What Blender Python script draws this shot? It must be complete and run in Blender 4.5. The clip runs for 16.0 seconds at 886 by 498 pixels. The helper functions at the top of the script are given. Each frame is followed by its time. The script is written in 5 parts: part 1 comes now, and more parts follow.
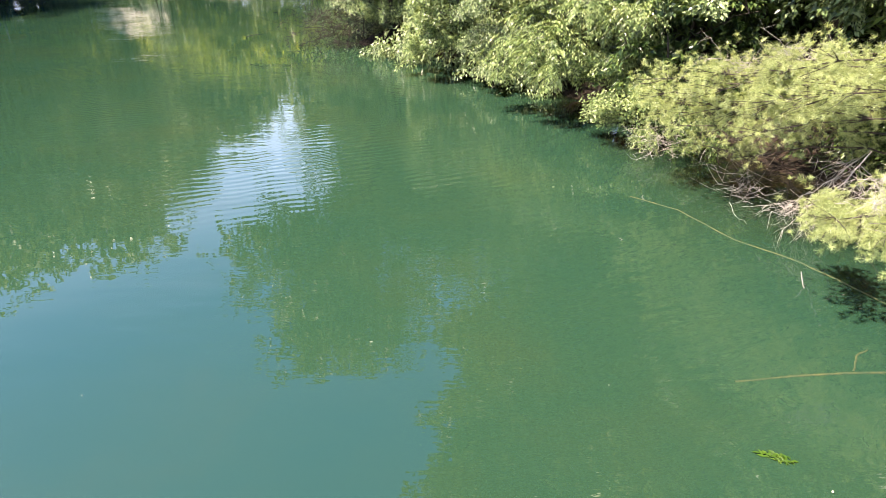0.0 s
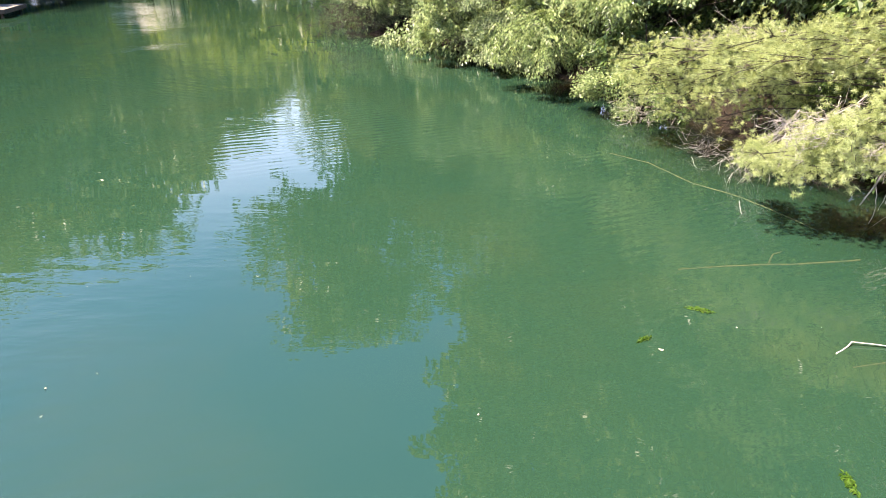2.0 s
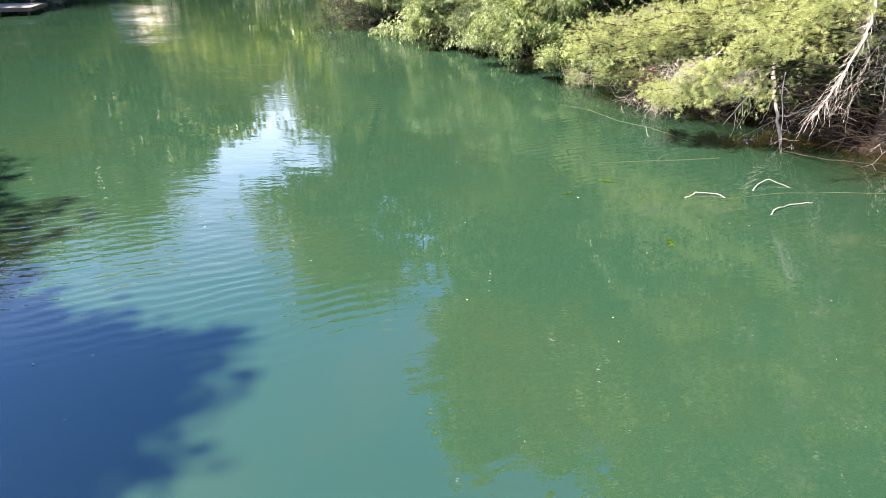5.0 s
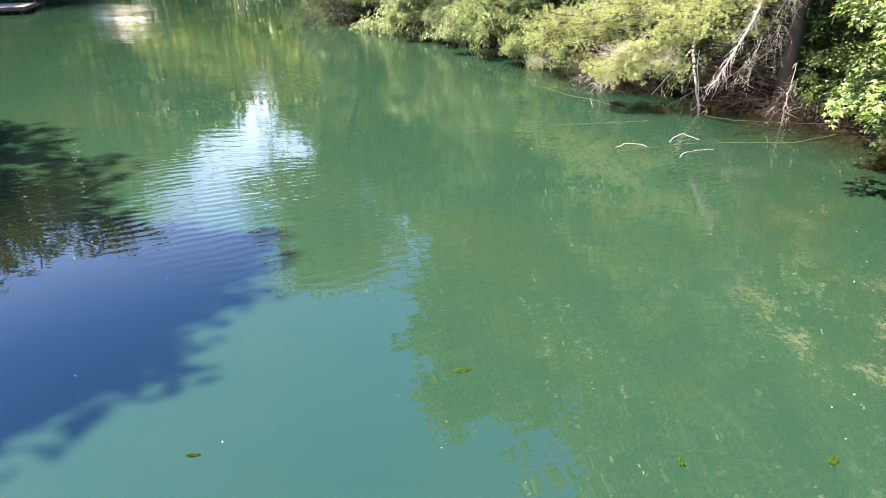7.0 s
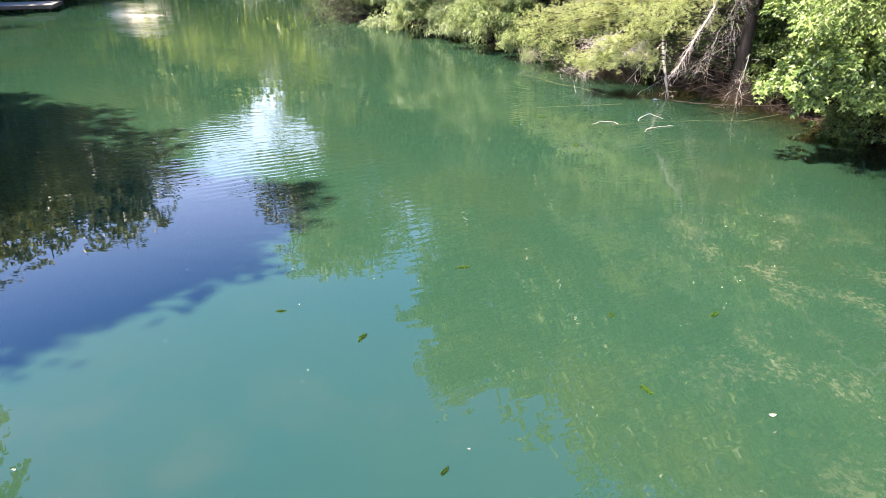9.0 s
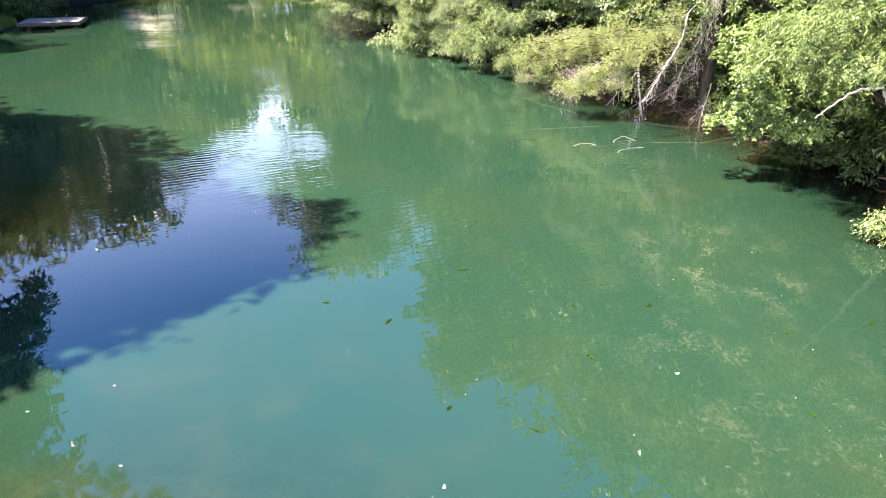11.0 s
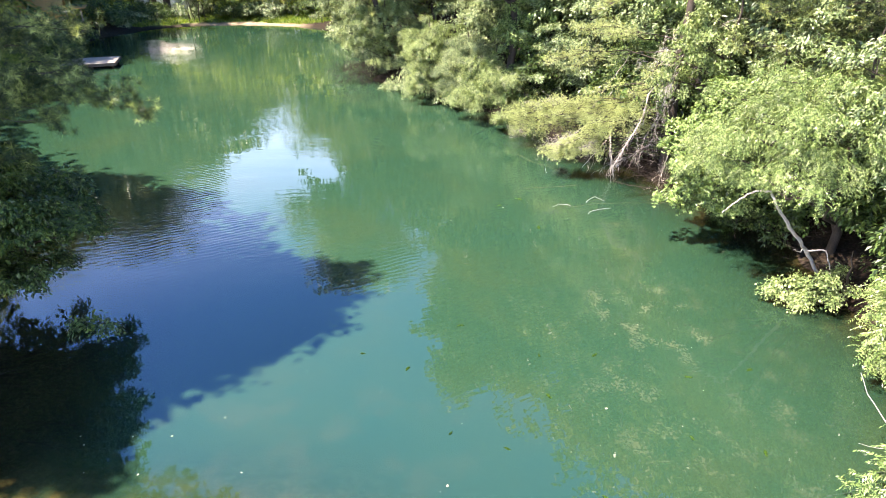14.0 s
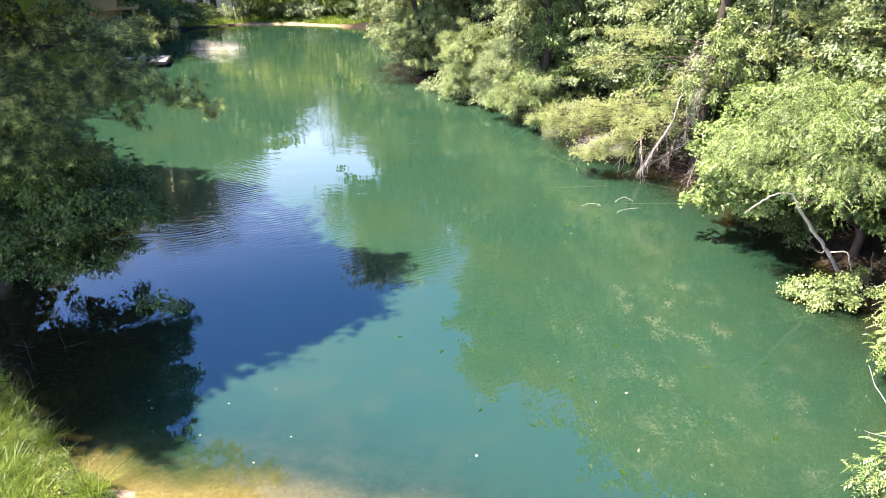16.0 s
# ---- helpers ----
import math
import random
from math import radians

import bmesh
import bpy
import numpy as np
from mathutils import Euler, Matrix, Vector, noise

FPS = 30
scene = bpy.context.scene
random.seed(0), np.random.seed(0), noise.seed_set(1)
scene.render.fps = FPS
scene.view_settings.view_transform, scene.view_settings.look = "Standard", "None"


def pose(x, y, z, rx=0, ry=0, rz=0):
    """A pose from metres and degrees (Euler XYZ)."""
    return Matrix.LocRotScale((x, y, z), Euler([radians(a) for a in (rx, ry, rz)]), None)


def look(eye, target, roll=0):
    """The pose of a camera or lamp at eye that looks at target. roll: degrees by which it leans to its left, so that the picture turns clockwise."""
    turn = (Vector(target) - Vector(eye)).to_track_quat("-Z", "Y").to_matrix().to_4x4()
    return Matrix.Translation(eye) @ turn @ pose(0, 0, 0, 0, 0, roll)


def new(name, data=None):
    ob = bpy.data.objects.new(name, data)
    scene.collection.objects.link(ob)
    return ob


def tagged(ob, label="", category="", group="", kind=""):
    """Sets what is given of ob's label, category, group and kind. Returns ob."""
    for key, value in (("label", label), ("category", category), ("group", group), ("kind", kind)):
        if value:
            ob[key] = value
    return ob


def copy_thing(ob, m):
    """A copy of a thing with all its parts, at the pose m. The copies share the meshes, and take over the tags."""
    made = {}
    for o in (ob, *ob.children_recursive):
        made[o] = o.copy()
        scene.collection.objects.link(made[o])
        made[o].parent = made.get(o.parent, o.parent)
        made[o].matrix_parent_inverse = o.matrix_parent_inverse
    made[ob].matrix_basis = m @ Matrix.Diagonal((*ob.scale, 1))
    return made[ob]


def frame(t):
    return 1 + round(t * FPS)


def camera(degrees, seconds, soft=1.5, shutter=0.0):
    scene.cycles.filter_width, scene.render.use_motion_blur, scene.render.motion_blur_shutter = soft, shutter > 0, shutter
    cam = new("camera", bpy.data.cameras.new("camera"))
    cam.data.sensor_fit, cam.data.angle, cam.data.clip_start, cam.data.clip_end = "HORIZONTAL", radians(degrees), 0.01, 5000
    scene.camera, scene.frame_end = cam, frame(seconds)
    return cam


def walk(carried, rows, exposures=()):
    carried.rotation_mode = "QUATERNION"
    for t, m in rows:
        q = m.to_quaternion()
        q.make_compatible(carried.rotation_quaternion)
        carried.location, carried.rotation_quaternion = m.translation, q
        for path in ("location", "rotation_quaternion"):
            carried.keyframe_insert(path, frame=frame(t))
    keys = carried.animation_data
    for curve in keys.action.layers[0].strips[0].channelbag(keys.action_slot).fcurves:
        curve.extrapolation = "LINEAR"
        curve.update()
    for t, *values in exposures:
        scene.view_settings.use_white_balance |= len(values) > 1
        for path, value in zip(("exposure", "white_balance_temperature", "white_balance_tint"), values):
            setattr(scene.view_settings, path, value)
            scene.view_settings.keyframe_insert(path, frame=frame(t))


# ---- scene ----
cam = camera(71.7, 16.0, soft=0.8)
PATH = [  # seconds, eye, yaw, pitch, lean to the right
    (0.0, (-0.000, -0.000, 4.800), -0.00, -27.28, 0.30),
    (0.5, (-0.036, -0.532, 4.768), 0.07, -27.29, 0.18),
    (1.0, (-0.110, -1.170, 4.758), 0.00, -27.30, 0.15),
    (1.5, (-0.190, -1.940, 4.769), -0.07, -27.29, 0.10),
    (2.0, (-0.275, -2.768, 4.795), -0.07, -27.28, 0.11),
    (2.5, (-0.329, -3.653, 4.824), 0.05, -27.29, 0.10),
    (3.0, (-0.326, -4.589, 4.841), 0.31, -27.28, 0.02),
    (3.2, (-0.325, -4.963, 4.847), 0.42, -27.27, 0.01),
    (5.3, (-0.677, -8.615, 4.810), -3.04, -26.85, 0.18),
    (5.5, (-0.690, -8.979, 4.818), -3.85, -26.84, 0.22),
    (6.0, (-0.732, -9.882, 4.846), -4.34, -26.80, 0.12),
    (6.5, (-0.814, -10.752, 4.869), -4.29, -26.80, 0.11),
    (7.0, (-0.913, -11.597, 4.872), -4.27, -26.77, 0.11),
    (7.5, (-0.998, -12.444, 4.880), -4.26, -26.75, 0.11),
    (8.0, (-1.114, -13.252, 4.924), -4.33, -26.76, 0.04),
    (10.3, (-1.441, -16.774, 6.071), -4.20, -27.04, 0.01),
    (10.5, (-1.472, -17.037, 6.275), -4.18, -27.04, 0.03),
    (11.0, (-1.555, -17.673, 6.826), -4.17, -27.01, 0.08),
    (11.5, (-1.627, -18.341, 7.429), -4.06, -27.06, 0.22),
    (12.0, (-1.676, -18.992, 8.096), -3.99, -27.08, 0.31),
    (12.5, (-1.750, -19.582, 8.811), -3.96, -27.03, 0.35),
    (13.0, (-1.780, -20.132, 9.563), -3.93, -27.14, 0.32),
    (13.5, (-1.775, -20.689, 10.276), -3.85, -27.15, 0.32),
    (14.0, (-1.800, -21.240, 10.861), -3.79, -27.18, 0.40),
    (14.5, (-1.864, -21.776, 11.200), -3.83, -27.13, 0.42),
    (15.0, (-1.931, -22.248, 11.233), -3.86, -27.27, 0.41),
    (15.5, (-1.944, -22.443, 11.232), -3.86, -27.25, 0.39),
    (15.6, (-1.949, -22.459, 11.241), -3.70, -27.25, 0.42),
    (15.7, (-1.953, -22.474, 11.250), -2.97, -27.24, 0.46),
    (15.8, (-1.957, -22.489, 11.259), -2.12, -27.24, 0.50),
    (15.9, (-1.961, -22.504, 11.268), -1.28, -27.23, 0.54),
    (16.0, (-1.966, -22.520, 11.277), -0.54, -27.23, 0.57),
]


def eye_pose(eye, yaw, pitch, lean):
    way = Vector((-math.sin(radians(yaw)) * math.cos(radians(pitch)), math.cos(radians(yaw)) * math.cos(radians(pitch)), math.sin(radians(pitch))))
    return look(eye, Vector(eye) + way, -lean)


walk(cam, [(t, eye_pose(eye, yaw, pitch, lean)) for t, eye, yaw, pitch, lean in PATH], exposures=[(0.0, 2.1, 7470, 20), (4.0, 2.2, 7350, 20), (7.0, 2.27, 7280, 20), (10.0, 2.33, 7230, 20), (16.0, 2.42, 7230, 20)])

# ---- light ----
SUN_FROM = Vector((-0.52, -0.06, 0.85)).normalized()
world = bpy.data.worlds.new("sky")
scene.world = world
world.use_nodes = True
sky = world.node_tree.nodes.new("ShaderNodeTexSky")
sky.sky_type = "NISHITA"
sky.sun_disc = False
sky.sun_elevation = math.asin(SUN_FROM.z)
sky.sun_rotation = math.atan2(SUN_FROM.x, SUN_FROM.y)
sky.altitude, sky.air_density, sky.dust_density, sky.ozone_density = 300, 1.0, 0.6, 1.6
deepen = world.node_tree.nodes.new("ShaderNodeHueSaturation")
deepen.inputs["Saturation"].default_value = 1.5
deepen.inputs["Hue"].default_value = 0.508
world.node_tree.links.new(sky.outputs["Color"], deepen.inputs["Color"])
# summer haze: the sky pales all round towards the horizon
where_up = world.node_tree.nodes.new("ShaderNodeTexCoord")
split = world.node_tree.nodes.new("ShaderNodeSeparateXYZ")
world.node_tree.links.new(where_up.outputs["Generated"], split.inputs[0])
last = deepen.outputs["Color"]
for top, most, tone in ((0.9, 0.38, (3.4, 7.2, 17.0, 1)), (0.52, 0.88, (13.0, 15.4, 19.5, 1))):
    low = world.node_tree.nodes.new("ShaderNodeMapRange")
    low.interpolation_type = "SMOOTHSTEP"
    low.inputs["From Max"].default_value = top
    low.inputs["To Min"].default_value, low.inputs["To Max"].default_value = most, 0.0
    haze = world.node_tree.nodes.new("ShaderNodeMixRGB")
    haze.inputs["Color2"].default_value = tone
    world.node_tree.links.new(split.outputs["Z"], low.inputs["Value"])
    world.node_tree.links.new(low.outputs[0], haze.inputs["Fac"])
    world.node_tree.links.new(last, haze.inputs["Color1"])
    last = haze.outputs["Color"]
world.node_tree.links.new(last, world.node_tree.nodes["Background"].inputs["Color"])
world.node_tree.nodes["Background"].inputs["Strength"].default_value = 0.09
sun_data = bpy.data.lights.new("sun", "SUN")
sun_data.energy, sun_data.angle, sun_data.color = 5.0, radians(1.0), (1.0, 0.94, 0.84)
sun = new("sun", sun_data)
sun.matrix_world = look(SUN_FROM * 60, (0, 0, 0))


# ---- materials ----
def material(name):
    m = bpy.data.materials.new(name)
    m.use_nodes = True
    nt = m.node_tree
    nt.nodes.clear()
    out = nt.nodes.new("ShaderNodeOutputMaterial")

    def node(kind, **values):
        n = nt.nodes.new("ShaderNode" + kind)
        for k, v in values.items():
            if k in n.inputs:
                n.inputs[k].default_value = v
            elif k == "operation":
                n.operation = v
            elif k == "blend":
                n.blend_type = v
            elif k == "data":
                n.data_type = v
            elif k == "attribute":
                n.attribute_name = v
        return n

    def link(a, b):
        nt.links.new(a, b)
    return m, node, link, out


def ramp(node, stops):
    r = node("ValToRGB")
    e = r.color_ramp.elements
    while len(e) < len(stops):
        e.new(0.5)
    for el, (p, c) in zip(e, stops):
        el.position, el.color = p, (*c, 1)
    return r


def leaf_material(name, dark, mid, light, thin=0.14, gloss=0.45, patch=1.2, own=0.5, at=(0.24, 0.5, 0.82)):
    """Leaves: each one its own shade, a little light through the blade."""
    m, node, link, out = material(name)
    geo = node("NewGeometry")
    co = node("TexCoord")
    big = node("TexNoise", Scale=patch, Detail=3.0)
    link(co.outputs["Object"], big.inputs["Vector"])
    mixed = node("Math", operation="MULTIPLY_ADD")
    mixed.inputs[1].default_value = own
    link(geo.outputs["Random Per Island"], mixed.inputs[0])
    scaled = node("Math", operation="MULTIPLY")
    scaled.inputs[1].default_value = 1.05 - own
    link(big.outputs["Fac"], scaled.inputs[0])
    link(scaled.outputs[0], mixed.inputs[2])
    col = ramp(node, list(zip(at, (dark, mid, light))))
    link(mixed.outputs[0], col.inputs["Fac"])
    p = node("BsdfPrincipled", Roughness=0.34)
    p.inputs["Specular IOR Level"].default_value = gloss
    link(col.outputs["Color"], p.inputs["Base Color"])
    tr = node("BsdfTranslucent")
    warm = node("MixRGB", blend="MULTIPLY", Fac=1.0)
    warm.inputs["Color2"].default_value = (1.35, 1.25, 0.45, 1)
    link(col.outputs["Color"], warm.inputs["Color1"])
    link(warm.outputs["Color"], tr.inputs["Color"])
    mx = node("MixShader", Fac=thin)
    link(p.outputs[0], mx.inputs[1])
    link(tr.outputs[0], mx.inputs[2])
    link(mx.outputs[0], out.inputs["Surface"])
    return m


def rough_material(name, stops, scale, stretch=(1, 1, 1), bump=0.4, rough=0.85, fine=6.0):
    """Bark, wood, stone: a broad stain, a fine grain and a relief."""
    m, node, link, out = material(name)
    co = node("TexCoord")
    mp = node("Mapping")
    mp.inputs["Scale"].default_value = stretch
    link(co.outputs["Object"], mp.inputs["Vector"])
    a = node("TexNoise", Scale=scale, Detail=6.0, Roughness=0.6)
    b = node("TexNoise", Scale=scale * fine, Detail=4.0, Roughness=0.7)
    link(mp.outputs[0], a.inputs["Vector"])
    link(mp.outputs[0], b.inputs["Vector"])
    mx = node("Math", operation="MULTIPLY_ADD")
    mx.inputs[1].default_value = 0.45
    half = node("Math", operation="MULTIPLY")
    half.inputs[1].default_value = 0.55
    link(b.outputs["Fac"], half.inputs[0])
    link(a.outputs["Fac"], mx.inputs[0])
    link(half.outputs[0], mx.inputs[2])
    col = ramp(node, stops)
    link(mx.outputs[0], col.inputs["Fac"])
    bp = node("Bump", Strength=bump, Distance=0.03)
    link(mx.outputs[0], bp.inputs["Height"])
    p = node("BsdfPrincipled", Roughness=rough)
    p.inputs["Specular IOR Level"].default_value = 0.25
    link(col.outputs["Color"], p.inputs["Base Color"])
    link(bp.outputs[0], p.inputs["Normal"])
    link(p.outputs[0], out.inputs["Surface"])
    return m


LEAF_SHRUB = leaf_material("shrub_leaf", (0.013, 0.024, 0.010), (0.125, 0.188, 0.070), (0.348, 0.415, 0.216))
LEAF_PALE = leaf_material("pale_leaf", (0.015, 0.025, 0.010), (0.142, 0.215, 0.064), (0.367, 0.440, 0.184))
LEAF_MAPLE = leaf_material("maple_leaf", (0.013, 0.028, 0.008), (0.120, 0.200, 0.048), (0.310, 0.400, 0.138), gloss=0.45)
LEAF_WALNUT = leaf_material("compound_leaf", (0.013, 0.025, 0.007), (0.108, 0.176, 0.045), (0.290, 0.370, 0.132))
LEAF_TALL = leaf_material("canopy_leaf", (0.025, 0.037, 0.015), (0.165, 0.205, 0.06), (0.33, 0.36, 0.13), gloss=0.2)
# brighter, yellower leaf that stands in for sun on the far shore's trees
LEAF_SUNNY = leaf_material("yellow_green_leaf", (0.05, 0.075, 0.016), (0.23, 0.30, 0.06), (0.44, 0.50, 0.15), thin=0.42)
# greens darkened to put the shade of banks and hollows into the leaf
LEAF_SHADED = leaf_material("shade_darkened_leaf", (0.012, 0.023, 0.008), (0.042, 0.082, 0.021), (0.125, 0.18, 0.045), gloss=0.3)
NEEDLE_BRIGHT = leaf_material("young_pine_needle", (0.05, 0.072, 0.028), (0.30, 0.365, 0.145), (0.60, 0.66, 0.36), thin=0.28, gloss=0.4, patch=1.8, own=0.35)
# dark and bright patches put shaded depth and sunlit tufts into the colour
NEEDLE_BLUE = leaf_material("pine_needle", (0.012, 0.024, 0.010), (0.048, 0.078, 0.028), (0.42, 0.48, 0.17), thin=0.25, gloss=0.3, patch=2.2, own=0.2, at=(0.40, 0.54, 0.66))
GRASS = leaf_material("grass_blade", (0.04, 0.085, 0.014), (0.11, 0.19, 0.03), (0.27, 0.33, 0.09), thin=0.4, gloss=0.25)
WEED = leaf_material("pond_weed", (0.02, 0.05, 0.008), (0.04, 0.09, 0.012), (0.08, 0.14, 0.02), thin=0.2, gloss=0.05)
PETAL = rough_material("fallen_petal", [(0.3, (0.24, 0.21, 0.13)), (0.6, (0.44, 0.42, 0.32))], 6, bump=0.1)
BARK = rough_material("bark", [(0.3, (0.022, 0.017, 0.013)), (0.55, (0.055, 0.044, 0.035)), (0.8, (0.11, 0.092, 0.075))], 3, (6, 6, 1.2), 0.8)
DEADWOOD = rough_material("bleached_wood", [(0.25, (0.20, 0.17, 0.145)), (0.55, (0.40, 0.365, 0.325)), (0.85, (0.58, 0.545, 0.50))], 4, (3, 3, 3), 0.4)
BROWNWOOD = rough_material("brown_twig", [(0.25, (0.013, 0.010, 0.008)), (0.6, (0.036, 0.027, 0.021)), (0.9, (0.12, 0.095, 0.075))], 5, (3, 3, 3), 0.4)
# dock rim and end boards, darker than its planks
DARKBOARD = rough_material("dark_board", [(0.3, (0.035, 0.03, 0.026)), (0.7, (0.10, 0.088, 0.075))], 3, (1, 8, 8), 0.3)
WETWOOD = rough_material("sunken_branch", [(0.42, (0.024, 0.044, 0.020)), (0.72, (0.092, 0.086, 0.030))], 1.6, (1, 1, 1), 0.3)
PLANK = rough_material("weathered_plank", [(0.25, (0.15, 0.13, 0.11)), (0.6, (0.27, 0.24, 0.205)), (0.9, (0.38, 0.35, 0.30))], 3, (1, 8, 8), 0.3)
CABIN = rough_material("cedar_board", [(0.25, (0.30, 0.15, 0.05)), (0.6, (0.48, 0.28, 0.10)), (0.9, (0.60, 0.40, 0.17))], 2, (6, 6, 1), 0.3)
SIDING = rough_material("pale_siding", [(0.3, (0.62, 0.59, 0.55)), (0.7, (0.76, 0.74, 0.70))], 1.5, (1, 1, 6), 0.1, 0.6)
ROOFING = rough_material("pale_roofing", [(0.3, (0.62, 0.58, 0.53)), (0.7, (0.78, 0.74, 0.69))], 2.5, (1, 1, 1), 0.2, 0.7)


def ground_material():
    """Leaf litter and red earth under the trees, turf and sand where the ground says so."""
    m, node, link, out = material("bank_soil")
    co = node("TexCoord")
    a = node("TexNoise", Scale=0.35, Detail=5.0)
    b = node("TexNoise", Scale=9.0, Detail=5.0, Roughness=0.7)
    v = node("TexVoronoi", Scale=14.0)
    for n in (a, b, v):
        link(co.outputs["Object"], n.inputs["Vector"])
    litter = ramp(node, [(0.3, (0.009, 0.0075, 0.0055)), (0.5, (0.022, 0.017, 0.012)), (0.75, (0.066, 0.050, 0.037))])
    link(b.outputs["Fac"], litter.inputs["Fac"])
    tint = node("MixRGB", blend="MULTIPLY", Fac=0.22)
    link(litter.outputs["Color"], tint.inputs["Color1"])
    link(v.outputs["Color"], tint.inputs["Color2"])
    turf = ramp(node, [(0.3, (0.05, 0.085, 0.016)), (0.55, (0.12, 0.18, 0.035)), (0.8, (0.22, 0.26, 0.08))])
    link(b.outputs["Fac"], turf.inputs["Fac"])
    sand = ramp(node, [(0.3, (0.19, 0.14, 0.09)), (0.7, (0.36, 0.28, 0.20))])
    link(b.outputs["Fac"], sand.inputs["Fac"])
    g = node("Attribute", attribute="turf")
    s = node("Attribute", attribute="sand")
    m1 = node("MixRGB")
    m2 = node("MixRGB")
    link(g.outputs["Fac"], m1.inputs["Fac"])
    link(tint.outputs["Color"], m1.inputs["Color1"])
    link(turf.outputs["Color"], m1.inputs["Color2"])
    link(s.outputs["Fac"], m2.inputs["Fac"])
    link(m1.outputs["Color"], m2.inputs["Color1"])
    # under water the sand is coated with green slime in patches
    wet = node("Attribute", attribute="slime")
    slimy = node("MapRange")
    slimy.inputs["From Min"].default_value, slimy.inputs["From Max"].default_value = 0.36, 0.60
    slimy.inputs["To Min"].default_value, slimy.inputs["To Max"].default_value = 1.0, 0.5
    bloom = node("TexNoise", Scale=1.3, Detail=4.0, Roughness=0.6)
    link(co.outputs["Object"], bloom.inputs["Vector"])
    link(bloom.outputs["Fac"], slimy.inputs["Value"])
    coat = node("Math", operation="MULTIPLY")
    link(slimy.outputs[0], coat.inputs[0])
    link(wet.outputs["Fac"], coat.inputs[1])
    coated = node("MixRGB")
    coated.inputs["Color2"].default_value = (0.050, 0.060, 0.016, 1)
    link(coat.outputs[0], coated.inputs["Fac"])
    link(sand.outputs["Color"], coated.inputs["Color1"])
    link(coated.outputs["Color"], m2.inputs["Color2"])
    bp = node("Bump", Strength=0.7, Distance=0.06)
    link(b.outputs["Fac"], bp.inputs["Height"])
    p = node("BsdfPrincipled", Roughness=0.95)
    p.inputs["Specular IOR Level"].default_value = 0.1
    link(m2.outputs["Color"], p.inputs["Base Color"])
    link(bp.outputs[0], p.inputs["Normal"])
    link(p.outputs[0], out.inputs["Surface"])
    return m


def water_material():
    """Milky green pond water: light scattered by the silt below a rippled mirror; clear only in the shallows."""
    m, node, link, out = material("pond_water")
    co = node("TexCoord")
    # silt colour, drifting in broad clouds
    cloud = node("TexNoise", Scale=0.22, Detail=5.0, Roughness=0.62)
    link(co.outputs["Object"], cloud.inputs["Vector"])
    silt = ramp(node, [(0.3, (0.0125, 0.0425, 0.0256)), (0.5, (0.0150, 0.0440, 0.0244)), (0.72, (0.0215, 0.0460, 0.0228))])
    link(cloud.outputs["Fac"], silt.inputs["Fac"])
    # pale mats of algae just under the surface
    mat_at = node("Attribute", attribute="algae")
    flow = node("Mapping")
    flow.inputs["Scale"].default_value = (1.15, 0.9, 1)
    link(co.outputs["Object"], flow.inputs["Vector"])
    speck = node("TexNoise", Scale=11.0, Detail=4.0, Roughness=0.7)
    clump = node("TexNoise", Scale=1.1, Detail=3.0, Roughness=0.6)
    link(flow.outputs[0], speck.inputs["Vector"])
    link(flow.outputs[0], clump.inputs["Vector"])
    curd = node("Math", operation="MULTIPLY")
    link(speck.outputs["Fac"], curd.inputs[0])
    link(clump.outputs["Fac"], curd.inputs[1])
    cut = node("MapRange")
    cut.inputs["From Min"].default_value, cut.inputs["From Max"].default_value = 0.275, 0.37
    link(curd.outputs[0], cut.inputs["Value"])
    mat = node("Math", operation="MULTIPLY")
    link(mat_at.outputs["Fac"], mat.inputs[0])
    link(cut.outputs[0], mat.inputs[1])
    body = node("MixRGB")
    body.inputs["Color2"].default_value = (0.075, 0.095, 0.056, 1)
    link(mat.outputs[0], body.inputs["Fac"])
    link(silt.outputs["Color"], body.inputs["Color1"])
    # shoals near the landing side glimmer through in dull yellow blotches
    shoal_at = node("Attribute", attribute="shoal")
    shoal_n = node("TexNoise", Scale=0.75, Detail=3.0, Roughness=0.55)
    link(co.outputs["Object"], shoal_n.inputs["Vector"])
    shoal_cut = node("MapRange")
    shoal_cut.interpolation_type = "SMOOTHSTEP"
    shoal_cut.inputs["From Min"].default_value, shoal_cut.inputs["From Max"].default_value = 0.47, 0.68
    link(shoal_n.outputs["Fac"], shoal_cut.inputs["Value"])
    shoal_amt = node("Math", operation="MULTIPLY")
    link(shoal_at.outputs["Fac"], shoal_amt.inputs[0])
    link(shoal_cut.outputs[0], shoal_amt.inputs[1])
    silted = node("MixRGB")
    silted.inputs["Color2"].default_value = (0.030, 0.050, 0.027, 1)
    link(shoal_amt.outputs[0], silted.inputs["Fac"])
    link(body.outputs["Color"], silted.inputs["Color1"])
    body = silted
    # ripples: long soft swell and fine wind ripple, in patches
    mp = node("Mapping")
    mp.inputs["Scale"].default_value = (0.45, 1.25, 1)
    mp.inputs["Rotation"].default_value = (0, 0, radians(12))
    link(co.outputs["Object"], mp.inputs["Vector"])
    r1 = node("TexNoise", Scale=2.4, Detail=3.0, Roughness=0.55)
    r2 = node("TexNoise", Scale=0.55, Detail=1.0)
    link(mp.outputs[0], r1.inputs["Vector"])
    link(mp.outputs[0], r2.inputs["Vector"])
    patch = node("TexNoise", Scale=0.16, Detail=2.0)
    link(co.outputs["Object"], patch.inputs["Vector"])
    where = node("MapRange")
